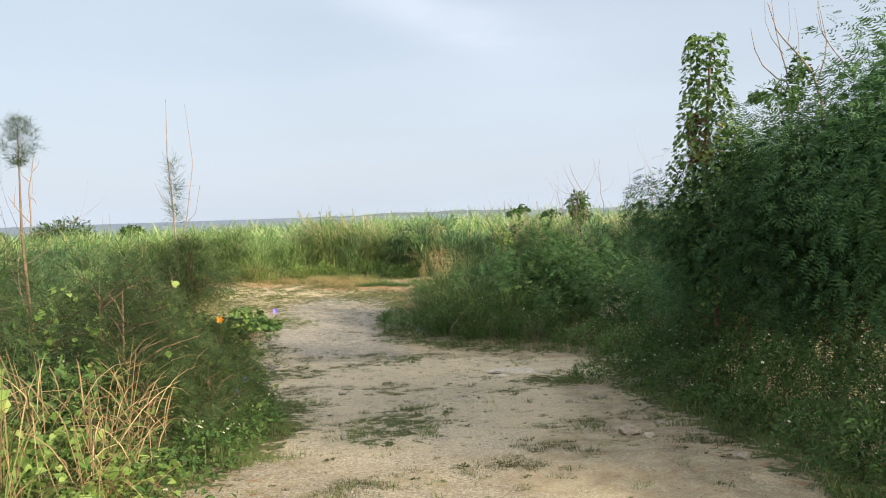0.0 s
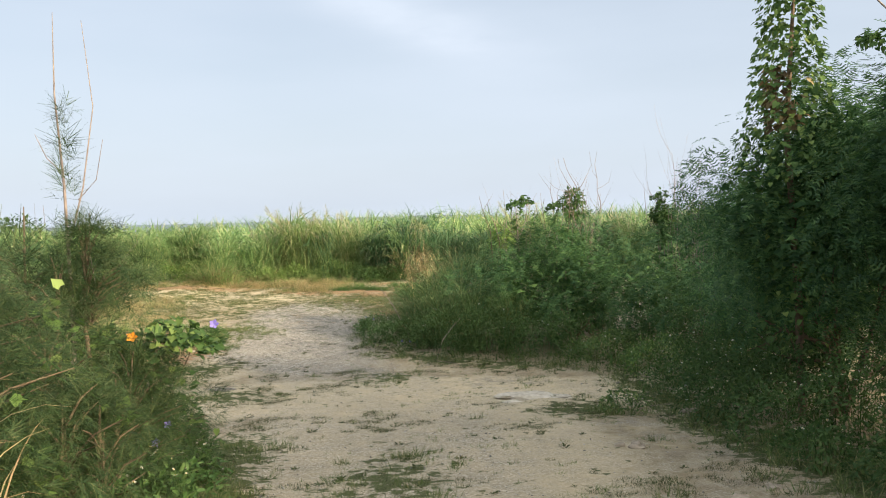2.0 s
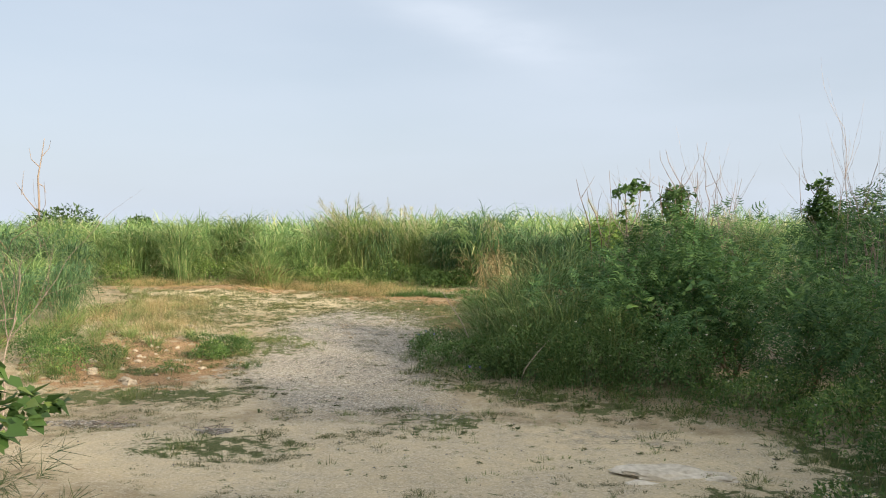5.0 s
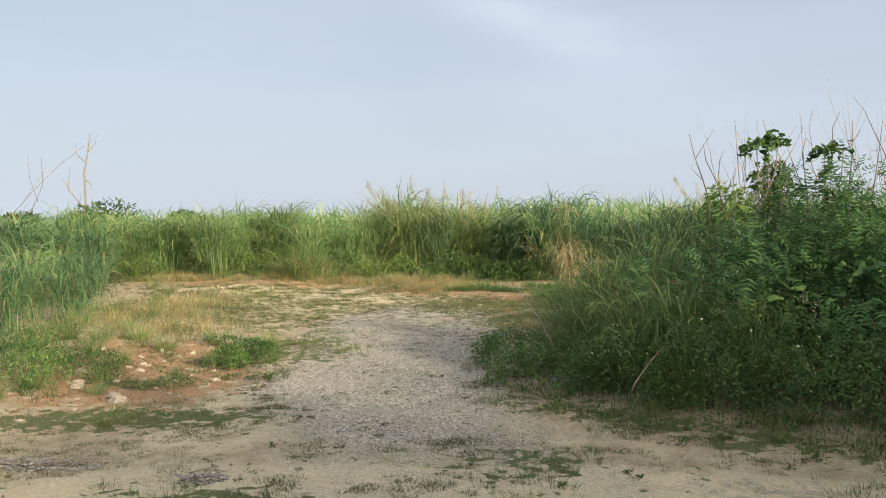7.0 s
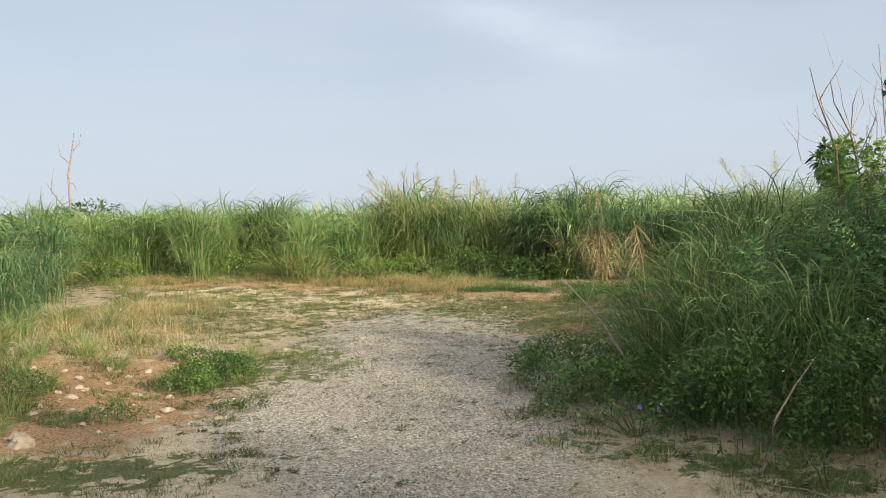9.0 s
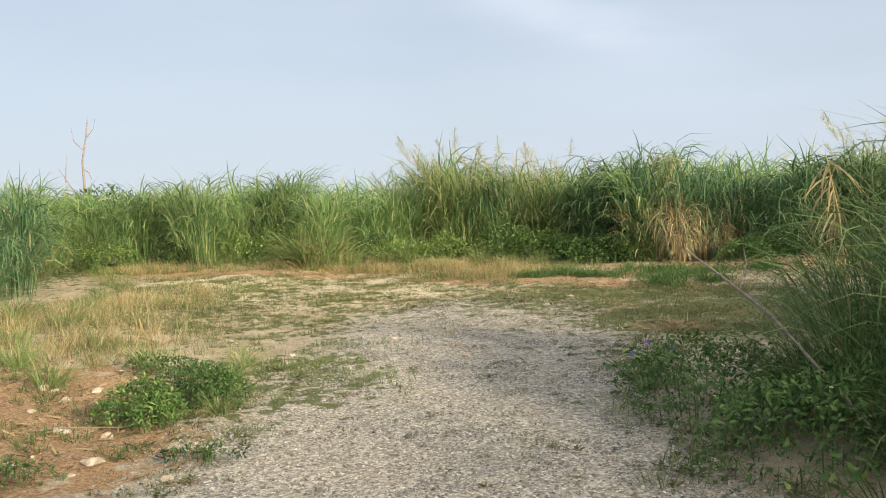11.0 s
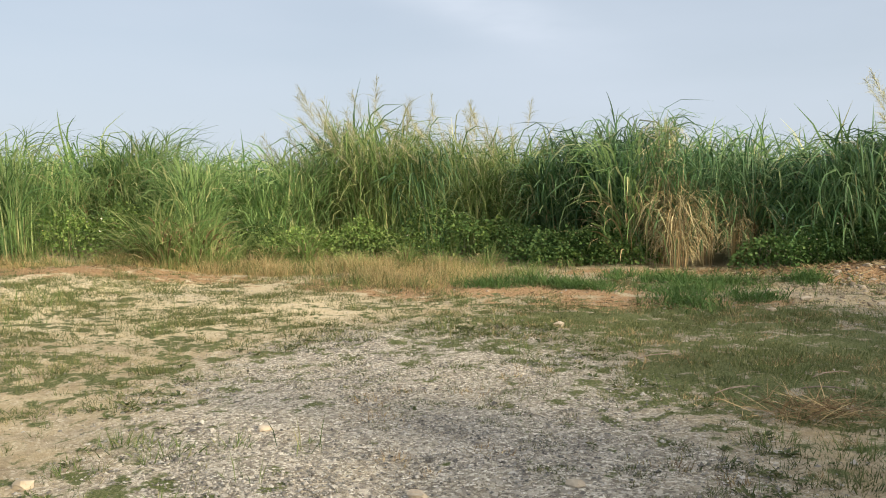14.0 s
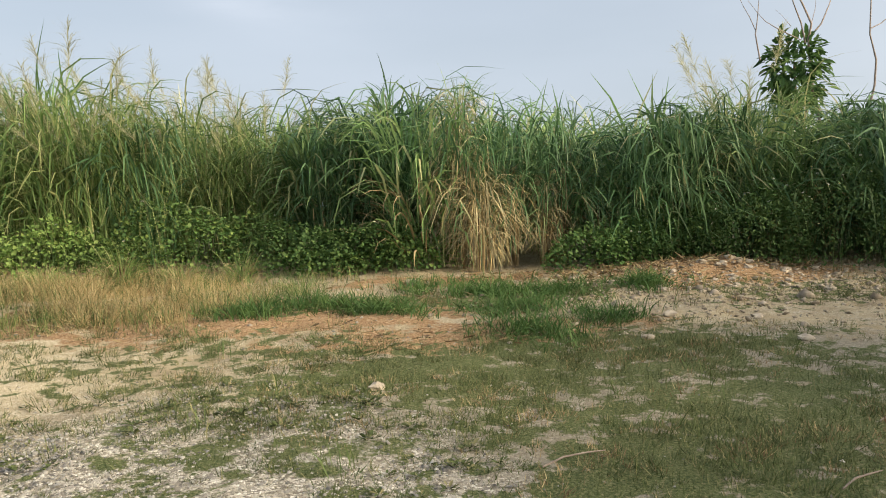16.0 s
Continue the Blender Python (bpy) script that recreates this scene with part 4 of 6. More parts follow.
def feathery_tree(name, label, category, x, y, centre, radii, n, size, trunk=0.05, clumps=40, mat=None, group="", low=None, lean=(0, 0), tpl=None):
    """A shrub or tree with several stems and a crown of feathery fronds in loose clumps. centre is above the foot."""
    e = thing(name, x, y, label, category, group)
    for i in range(4):
        a = rng.uniform(0, 6.28)
        d = np.array([0.22 * math.cos(a) + lean[0], 0.22 * math.sin(a) + lean[1], 1.0])
        t, _ = branches((0.06 * math.cos(a), 0.06 * math.sin(a), -0.05), d / np.linalg.norm(d), centre[2] * rng.uniform(0.4, 0.55), trunk * rng.uniform(0.6, 1.0), 2, 0.14, (2, 3), 0.35)
        build("trunk", *t, M_BARK, e)
    P, out = clumped(int(n * 0.86), centre, radii, clumps, 0.19, zmin=low)
    q = n // 9
    P2, out2 = clumped(q, centre, [0.6 * v for v in radii], 30, 0.35, 0.1, low)
    build("crown", *join([leaf_cloud(tpl or FROND, P, out, size, 0.45), leaf_cloud(INNER, P2, out2, size * (2.2 if size < 0.13 else 1.35), 0.3)]), mat or M_FROND, e)
    return e


TREE = "dark green feathery-leaved tree leaning over the track, in a row partly added for shade"
# those at x 5.9, 7.4, 8.6 and beyond are added to cast shade
for x, y, c, r, n, k in ((5.45, 8.3, 2.6, (1.85, 1.8, 2.0), 10800, 110), (4.85, 10.2, 2.2, (1.5, 1.15, 1.7), 8200, 80), (4.45, 12.0, 2.2, (1.6, 1.0, 1.65), 8400, 70), (5.9, 5.2, 2.3, (2.1, 1.9, 1.6), 3800, 60), (5.75, 9.2, 2.7, (1.3, 1.0, 1.5), 5000, 40), (7.6, 10.2, 2.5, (1.9, 2.0, 1.9), 1300, 40), (7.2, 13.2, 2.4, (1.6, 1.6, 1.8), 1300, 36),
                      (8.6, 20.8, 2.6, (1.6, 1.6, 2.0), 1500, 36), (7.4, 18.8, 2.4, (1.4, 1.4, 1.9), 1500, 36), (9.4, 27.0, 1.9, (1.6, 1.6, 1.4), 1200, 36), (9.8, 30.6, 1.5, (1.5, 1.5, 1.1), 1000, 36)):
    feathery_tree("tree", TREE if y < 20 else "green feathery-leaved tree at the clearing's edge, added to cast shade", "tree", x, y, (0.0, 0.1, c), r, n, 0.125 if n > 4500 else 0.27, 0.06, k, group="trees beside the track", low=0.3)
# tall unseen trees, added only to throw shade on the clearing and belt
for x, y, c, r, n in ((13.0, 20.0, 3.4, 2.4, 900), (14.0, 23.5, 3.1, 2.4, 900), (13.2, 26.8, 2.9, 2.3, 900), (15.5, 29.5, 3.1, 2.4, 800), (13.6, 16.2, 3.3, 2.4, 700)):
    feathery_tree("tree", "tall dark green tree out of view, added to shade the clearing", "tree", x, y, (0, 0, c), (r, r, c * 0.62), n // 2, 0.75, 0.11, 45, group="trees behind the clearing", low=0.4)
SHRUB = "dark green feathery shrub at the edge of the track"
for x, y, h, r, n in ((1.7, 19.4, 2.0, .85, 1500), (2.8, 19.0, 2.1, .9, 1700), (3.9, 18.2, 2.15, .95, 1800), (4.7, 16.8, 2.1, .95, 1700), (4.9, 15.2, 2.3, .95, 1700), (4.55, 14.0, 3.0, 1.0, 2400), (3.2, 20.6, 2.2, .9, 1200),
                      (4.8, 20.1, 2.5, 1.1, 1500), (6.3, 18.2, 2.6, 1.2, 1400), (6.5, 15.2, 2.6, 1.2, 1300), (0.8, 19.9, 1.55, .6, 700), (6.0, 22.0, 2.6, 1.2, 1200), (2.55, 19.75, 2.45, .8, 1500), (1.75, 19.95, 2.2, .65, 1100), (3.35, 19.6, 2.4, .8, 1300)):
    feathery_tree("shrub", SHRUB, "shrub", x, y, (0, 0, h * 0.55), (r, r, h * 0.48), int(n * .88) if x < 5.5 else n // 2, 0.145 if x < 5.5 else 0.24, 0.03, 26, group="shrubs beside the track", low=0.1)

# grass at the end of the shrubs, with one bleached reed
END_TALL = grass_clump("coarse green grass growing through shrubs", 400, 0.42, 1.6, M_GRASS, droop=0.95, straw=14, group="grass at the shrubs", width=0.012, stiff=0.5, crest=2)
END_LOW = grass_clump("arching green grass tussock at the foot of shrubs", 420, 0.4, 1.35, M_GRASS, droop=1.0, straw=18, group="grass at the shrubs", width=0.0085, fan=True)
for x, y, s in ((0.2, 20.2, .9), (0.1, 21.3, .9), (0.6, 20.8, 1.1), (0.9, 19.3, .85), (0.95, 21.6, 1.1), (2.0, 21.3, 1.1), (1.4, 18.9, .7), (0.4, 19.6, .8), (-0.15, 20.8, .75)):
    place(END_TALL, x, y, rng.uniform(0, 6.28), s)
for x, y, s in ((-0.35, 20.7, .8), (-0.55, 21.2, .55), (-0.2, 20.0, .65), (0.05, 19.6, .65), (-0.1, 21.7, .6), (0.7, 18.9, .6)):
    place(END_LOW, x, y, rng.uniform(0, 6.28), s)
reed = thing("dry_reed", -0.4, 20.75, "single bleached dead reed with hanging leaves", "reed")
build("stalk", *tube([(0, 0, 0), (0.02, 0, 0.7), (-0.02, 0.02, 1.3), (-0.1, 0.0, 1.7)], [0.008, 0.007, 0.005, 0.003]), M_STRAW, reed)
ra = rng.normal(3.6, 1.6, 44)
rh = rng.uniform(1.0, 1.68, 44)
build("dead_foliage", *blades(np.stack([-0.08 * (rh / 1.7) ** 2, np.zeros(44), rh], 1), ra, rng.uniform(0.16, 0.42, 44), rng.uniform(0.006, 0.016, 44), rng.uniform(1.7, 2.5, 44), rng.uniform(0.4, 0.8, 44), 5, knee=(0, .6)), M_STRAW, reed)

# bare branches standing out of the shrubs


def bare_tree(name, label, x, y, h, r, stems=1, depth=3, lean=(0, 0), z0=0.0, group="", mat=None, kids=(2, 3), bend=0.13, vine=0, cat="dead tree"):
    e = thing(name, x, y, label, cat, group)
    ends = []
    for i in range(stems):
        a = rng.uniform(0, 6.28)
        d = np.array([lean[0] + 0.2 * math.cos(a) * (stems > 1), lean[1] + 0.2 * math.sin(a) * (stems > 1), 1.0])
        t, tips = branches((0.08 * i * math.cos(a), 0.08 * i * math.sin(a), -0.05), d / np.linalg.norm(d), h * 0.62, r, depth, bend, kids, 0.45)
        build("branching_stem", *t, mat or M_DEAD, e)
        ends.append(tips)
    if vine:
        tips = np.concatenate(ends)
        tips = tips[(tips[:, 2] > h * 0.55) & (tips[:, 2] < h * 0.8)]
        c = tips[rng.integers(0, len(tips), 3)]
        P = np.repeat(c, vine // 3, 0) + rng.normal(0, 1, (vine // 3 * 3, 3)) * (0.16, 0.16, 0.14)
        build("vine_foliage", *leaf_cloud(HEART, P, rand_dirs(len(P), -.2, 1), 0.062, 0.5), M_VINE, e, "green heart-shaped vine leaves")
    return e


BARE = "leafless grey shrub with thin crooked branches"
for x, y, h, v in ((2.2, 20.3, 2.9, 0), (3.5, 20.4, 3.2, 0), (5.26, 20.6, 3.5, 0), (5.34, 20.2, 3.9, 0), (5.6, 20.0, 3.8, 60), (2.5, 20.8, 3.0, 0), (3.2, 20.1, 3.1, 0)):
    bare_tree("bare_shrub", BARE, x, y, h * 0.93, 0.014, 3, 2, group="bare shrubs", vine=v, kids=(2, 4), bend=0.09)

# bare stems that hold up a roof of creeper
def creeper_canopy(x, y, top, r, n=150, tail=60):
    e = thing("creeper_canopy", x, y, "dark heart-leaved creeper draped over a bare forked shrub", "vine", "creepers on bare shrubs")
    build("branching_stem", *join([tube([(0, 0, 0), (-0.03, 0, top * .6), (-0.06, 0.02, top * .78), (-0.3 * r, 0, top * .98)], [.016, .013, .01, .005], 5), tube([(-0.05, 0.01, top * .72), (0.12, 0, top * .86), (0.55 * r, 0, top)], [.009, .008, .004], 5),
                                 tube([(-0.03, 0, top * .7), (-0.28, 0.03, top * .82), (-0.34, 0, top * 1.08)], [.008, .006, .003], 5), tube([(0.3 * r, 0, top * .95), (r * .9, 0, top * 1.0), (r * 1.2, 0, top * 1.05)], [.005, .004, .002], 4)]), M_DEAD, e)
    a, u = rng.uniform(0, 6.28, n), np.sqrt(rng.uniform(0, 1, n))
    P = np.stack([r * u * np.cos(a), r * .7 * u * np.sin(a), top + 0.12 * r * np.cos(a) - 0.4 * r * u ** 2 + rng.normal(0, .03, n)], 1)
    w = rng.uniform(0, 1, tail)
    T = np.stack([-0.05 + 0.25 * r * np.sin(w * 9) + rng.normal(0, .03, tail), rng.normal(0, .05, tail), top * (1 - 0.3 * w)], 1)
    build("vine_foliage", *leaf_cloud(HEART, np.concatenate([P, T]), rand_dirs(n + tail, 0.0, 1), 0.07, 0.6), M_HERB, e, "dark green heart-shaped leaves")
    return e


creeper_canopy(1.87, 20.1, 2.93, .3, 170, 50)
creeper_canopy(2.66, 20.2, 2.85, .26, 90, 90)
creeper_canopy(4.90, 20.4, 3.0, .2, 60, 220)
for x, y, z, r, n, m in ((1.55, 20.7, 2.1, (.3, .25, .28), 320, M_VINE), (2.15, 20.6, 2.3, (.28, .25, .4), 260, M_FINE), (2.9, 20.3, 2.05, (.4, .3, .3), 300, M_HERB), (4.96, 20.3, 2.3, (.3, .28, .5), 420, M_HERB)):
    e = thing("climber", x, y, "leafy climber smothering a bare shrub", "vine", "creepers on bare shrubs")
    P, o_ = clumped(int(n * 1.5), (0, 0, z), r, 14, 0.25)
    build("foliage", *leaf_cloud(HEART if m is not M_FINE else OVAL, P, o_, 0.058, 0.5), m, e)
    build("stalk", *join([tube([(0.1 * i, 0, 0), (0.06 * i, 0.03, z * .5), (0.1 * i, 0, z + .2 * (i + 1))], [.012, .01, .004], 5) for i in (-1, 0, 1)]), M_DEAD, e)

for x, y, z, r, n in ((4.69, 10.9, 4.16, (.14, .14, .34), 160), (4.48, 10.9, 3.90, (.36, .25, .16), 260)):
    e = thing("climber", x, y, "leafy climber smothering a bare shrub", "vine", "creepers on bare shrubs")
    P, o_ = clumped(n, (0, 0, z), r, 14, 0.25)
    build("foliage", *leaf_cloud(HEART, P, o_, 0.06, 0.5), M_HERB, e)
    build("stalk", *tube([(0, 0, 0), (0.05, 0, z * .5), (0, 0, z + .3)], [.014, .012, .004], 5), M_DEAD, e)

# a dead stem wrapped in vines, above the trees
pillar = thing("vine_covered_stem", 3.95, 11.9, "dead stem thickly wrapped in green creeping vine", "vine")
build("stem", *tube([(0, 0, 0), (-.05, 0, 1.6), (-.15, .02, 3.2), (-.05, 0, 4.9)], [0.05, 0.045, 0.035, 0.015]), M_BARK, pillar)
pk = 1700
pz = rng.uniform(2.6, 5.0, pk)
pr_ = np.interp(pz, [2.6, 3.2, 3.6, 4.1, 4.6, 5.0], [0.6, 0.48, 0.38, 0.31, 0.3, 0.22]) * (0.35 + 0.65 * np.sqrt(rng.uniform(0, 1, pk))) * 1.15
pa = rng.uniform(0, 6.28, pk)
pp = np.stack([-0.12 + pr_ * np.cos(pa), pr_ * np.sin(pa), pz], 1)
pl_ = 700
la = rng.uniform(0, 6.28, pl_)
lr = 0.42 * np.sqrt(rng.uniform(0.1, 1, pl_))
pp = np.concatenate([pp, np.stack([-0.1 + lr * np.cos(la), lr * np.sin(la), rng.uniform(0.5, 2.7, pl_)], 1)])
pa = np.concatenate([pa, la])
build("vine_foliage", *leaf_cloud(HEART, pp, np.stack([np.cos(pa), np.sin(pa), 0.2 + 0 * pa], 1), 0.064, 0.8), M_CREEP, pillar)
pk = 120
pz, pa = rng.uniform(3.2, 3.9, pk), rng.normal(3.6, 0.7, pk)
build("dead_foliage", *leaf_cloud(HEART, np.stack([-0.15 + 0.2 * np.cos(pa), 0.2 * np.sin(pa), pz], 1), np.stack([np.cos(pa), np.sin(pa), 0 * pa], 1), 0.09, 0.8), M_BROWN, pillar)

# small tree with broad leaves behind the belt, and its bare neighbours
broad = thing("small_tree", 5.5, 33.2, "small broad-leaved green tree rising above tall grass", "tree")
build("trunk", *join([tube([(0, 0, 0), (0.05, 0, 1.2), (0.0, 0.05, 2.6)], [0.05, 0.04, 0.015], 6), tube([(0.03, 0, 1.4), (0.3, 0.1, 2.0), (0.4, 0.1, 2.5)], [0.025, 0.02, 0.01])]), M_BARK, broad)
bp_, bo_ = clumped(620, (0.0, 0, 2.4), (0.44, 0.42, 0.62), 18, 0.22)
build("crown", *leaf_cloud(OVAL, bp_, bo_, 0.17, 0.6), M_HERB, broad)

# far off on the seaward side
def twigged(name, label, x, y, limbs, cat, mat):
    """A bare tree from its limbs: each a list of points and its foot's radius."""
    e = thing(name, x, y, label, cat)
    for j, (pts, r) in enumerate(limbs):
        pts = [(p[0], p[1] + 0.22 * (p[2] - pts[0][2]) * math.sin(2.3 * j + 0.4) * (j > 0), p[2]) for p in pts]
        build("trunk" if j == 0 else "limb", *tube(pts, np.linspace(r * 0.78, r * 0.2, len(pts)), 6), mat, e)
    return e


twigged("bare_shrub", "leafless crooked branches rising above dark trees", 4.66, 11.0, (([(0, 0, 0), (0.0, 0.0, 3.91), (-0.07, 0.0, 4.12), (-0.19, 0.0, 4.16), (-0.38, 0.0, 4.34), (-0.48, 0.0, 4.55), (-0.53, 0.0, 4.83)], 0.0192), ([(-0.04, 0.0, 4.16), (-0.12, 0.0, 4.5), (-0.18, 0.0, 4.82), (-0.22, 0.0, 5.3)], 0.013), ([(-0.1, 0.0, 4.47), (-0.27, 0.0, 4.67), (-0.37, 0.0, 4.89), (-0.4, 0.0, 5.17)], 0.008), ([(-0.07, 0.0, 3.92), (-0.19, 0.0, 4.05), (-0.24, 0.0, 4.17)], 0.006)), "dead tree", M_DEAD)
twigged("bare_shrub", "leafless crooked branches rising above dark trees", 4.87, 10.6, (([(0, 0, 0), (0.0, 0.0, 3.74), (-0.08, 0.0, 4.01), (-0.13, 0.0, 4.15), (-0.31, 0.0, 4.38), (-0.44, 0.0, 4.52), (-0.56, 0.0, 4.67), (-0.67, 0.0, 5.02)], 0.0256), ([(-0.05, 0.0, 4.01), (0.06, 0.0, 4.33), (0.09, 0.0, 4.53), (0.06, 0.0, 4.73), (0.0, 0.0, 5.12)], 0.013), ([(0.09, 0.0, 4.5), (-0.03, 0.0, 4.67), (-0.1, 0.0, 4.87)], 0.008), ([(0.32, 0.0, 4.19), (0.16, 0.0, 4.43), (0.05, 0.0, 4.63), (0.03, 0.0, 5.06)], 0.012), ([(-0.28, 0.0, 4.35), (-0.29, 0.0, 4.61), (-0.34, 0.0, 4.94)], 0.006), ([(-0.43, 0.0, 4.48), (-0.4, 0.0, 4.68), (-0.44, 0.0, 5.01)], 0.006)), "dead tree", M_DEAD)
CROOKED = "leafless grey shrub with crooked forking branches"
twigged("bare_shrub", CROOKED, 1.27, 20.4, (([(0.1, 0, 0), (0.05, 0, 1.4), (0.0, 0, 2.26), (-0.07, 0, 2.49), (-0.16, 0, 2.75), (-0.22, 0, 3.02)], 0.017), ([(-0.14, 0, 2.72), (-0.07, 0, 2.84), (0.02, 0, 2.97), (0.08, 0, 3.08)], 0.007), ([(-0.07, 0, 2.46), (-0.21, 0, 2.6), (-0.16, 0, 2.67)], 0.005)), "dead shrub", M_BARK)
twigged("bare_shrub", CROOKED, 1.42, 20.35, (([(0.05, 0, 0), (0.06, 0, 1.2), (0.03, 0, 2.05), (-0.04, 0, 2.4), (-0.18, 0, 2.69), (-0.21, 0, 2.89)], 0.016), ([(-0.04, 0, 2.4), (-0.01, 0, 2.68), (0.04, 0, 2.82)], 0.007), ([(0.03, 0, 2.2), (0.13, 0, 2.48), (0.16, 0, 2.6)], 0.007), ([(0.05, 0, 1.9), (0.3, 0, 2.3), (0.33, 0, 2.82), (0.23, 0, 3.06)], 0.009), ([(0.27, 0, 2.42), (0.25, 0, 2.62), (0.15, 0, 2.74)], 0.005)), "dead shrub", M_BARK)
twigged("bare_shrub", CROOKED, 2.45, 20.4, (([(0.05, 0, 0), (0.02, 0, 1.3), (0.01, 0, 2.12), (-0.02, 0, 2.46), (-0.06, 0, 2.77), (-0.02, 0, 2.95)], 0.017), ([(-0.03, 0, 2.3), (-0.17, 0, 2.69), (-0.24, 0, 2.95)], 0.008), ([(0.03, 0, 2.0), (0.25, 0, 2.3), (0.23, 0, 2.88), (0.22, 0, 3.05), (0.29, 0, 3.24)], 0.01), ([(0.25, 0, 2.35), (0.1, 0, 2.52), (0.01, 0, 2.66)], 0.007)), "dead shrub", M_BARK)
twigged("bare_shrub", CROOKED, 2.95, 20.4, (([(0, 0, 0), (-0.02, 0, 1.3), (-0.02, 0, 2.31), (0.02, 0, 2.73), (0.02, 0, 3.15)], 0.018), ([(0.0, 0, 2.85), (0.1, 0, 3.0), (0.19, 0, 3.2)], 0.006), ([(0.0, 0, 1.9), (0.23, 0, 2.2), (0.26, 0, 2.78), (0.27, 0, 3.12)], 0.011), ([(0.24, 0, 2.3), (0.44, 0, 2.72), (0.3, 0, 3.09), (0.23, 0, 3.29), (0.1, 0, 3.48)], 0.009), ([(-0.02, 0, 2.35), (0.1, 0, 2.67), (0.03, 0, 2.9)], 0.006)), "dead shrub", M_BARK)
twigged("bare_tree", "slender leafless tree with pinkish-grey forked branches", 5.75, 33.0, (([(0.02, 0, 0), (0.0, 0.0, 1.87), (-0.12, 0.0, 2.11), (-0.17, 0.0, 2.56), (-0.21, 0.0, 2.89), (-0.16, 0.0, 3.13), (-0.32, 0.0, 3.41), (-0.49, 0.1, 3.79), (-0.59, 0.1, 4.18)], 0.036), ([(-0.2, 0.0, 2.92), (0.03, 0.0, 3.14), (0.19, 0.0, 3.43), (0.45, 0.1, 3.91), (0.39, 0.1, 4.39)], 0.018), ([(-0.26, 0.0, 2.85), (-0.39, 0.0, 3.13), (-0.56, 0.0, 3.38), (-0.81, 0.0, 3.83), (-0.85, 0.0, 4.14)], 0.018), ([(-0.33, 0.0, 2.89), (-0.78, -0.1, 3.02), (-0.99, -0.1, 3.13), (-1.11, -0.1, 3.26), (-1.34, -0.1, 3.55)], 0.01), ([(-1.03, 0.0, 2.59), (-1.12, 0.0, 2.95), (-1.1, 0.0, 3.11), (-1.08, 0.0, 3.42), (-1.13, 0.0, 3.89)], 0.014), ([(-1.11, 0.0, 3.01), (-1.22, 0.0, 3.18), (-1.36, 0.0, 3.35), (-1.55, 0.0, 3.64)], 0.009), ([(-0.16, 0.0, 3.13), (0.04, 0.1, 3.4), (0.11, 0.1, 3.73)], 0.007), ([(-0.51, 0.0, 3.08), (-0.7, 0.0, 3.24), (-0.82, 0.0, 3.31)], 0.005)), "dead tree", M_DEAD)
twigged("bare_tree", "thin leafless tree behind tall grass", 6.24, 32.6, (([(0, 0, 0), (0.0, 0.0, 1.77), (0.12, 0.0, 2.22), (0.14, 0.0, 2.58), (0.02, 0.0, 2.94), (0.03, 0.0, 3.41), (-0.05, 0.0, 3.88), (0.04, 0.0, 4.36)], 0.025), ([(0.03, 0.0, 3.02), (0.22, 0.0, 3.1), (0.46, 0.0, 3.27), (0.6, 0.0, 3.75)], 0.012), ([(0.03, 0.0, 3.41), (-0.14, 0.0, 3.64), (-0.2, 0.0, 3.96)], 0.01)), "dead tree", M_DEAD)
twigged("dead_tree", "bleached dead tree far off in tall grass", -28.4, 57.5, (([(0, 0, 0), (0.1, 0, 3.0), (0.05, 0, 4.6), (0.3, 0, 5.8), (0.5, 0, 7.0)], 0.1), ([(0.05, 0, 2.4), (-0.7, 0, 3.2), (-1.5, 0, 4.3)], 0.06), ([(0.2, 0, 5.2), (-0.3, 0, 5.7), (-0.35, 0, 6.4)], 0.05),
        ([(0.35, 0, 5.9), (0.75, 0, 6.4), (0.8, 0, 6.9)], 0.04), ([(-1.0, 0, 3.5), (-0.95, 0, 4.2), (-0.8, 0, 5.0)], 0.04), ([(0.1, 0, 4.2), (0.4, 0, 4.0), (0.5, 0, 3.6)], 0.05)), "dead tree", M_DEAD)
twigged("bare_sapling", "curved bare sapling rising out of tall grass", -9.7, 22.9, (([(0, 0, 0), (-0.3, 0, 1.2), (-0.1, 0, 1.8), (0.4, 0, 2.1), (0.6, 0, 2.5), (0.58, 0, 2.95)], 0.016), ([(-0.2, 0, 1.6), (-0.7, 0, 2.2), (-1.0, 0, 2.9)], 0.01), ([(0.5, 0, 2.2), (0.42, 0, 2.6), (0.45, 0, 3.0)], 0.006)), "sapling", M_BARK)
for x, y, rx, h in ((-21.5, 47.5, 1.7, 2.5), (-17.8, 47.8, .8, 1.9), (-27, 49, 1.2, 2.0)):
    e = thing("round_bush", x, y, "rounded green bush standing in tall grass", "bush", "far bushes")
    bp_, bo_ = clumped(3000, (0, 0, h * 0.55), (rx, rx * 0.8, h * 0.45), 60, 0.2, 0.55, 0.1)
    build("crown", *leaf_cloud(OVAL, bp_, bo_, 0.2, 0.3), M_HERB, e)
    build("trunk", *tube([(0, 0, -0.05), (0.05, 0, h * 0.5)], [0.08, 0.04]), M_BARK, e)

# ---- beside the start of the track ----


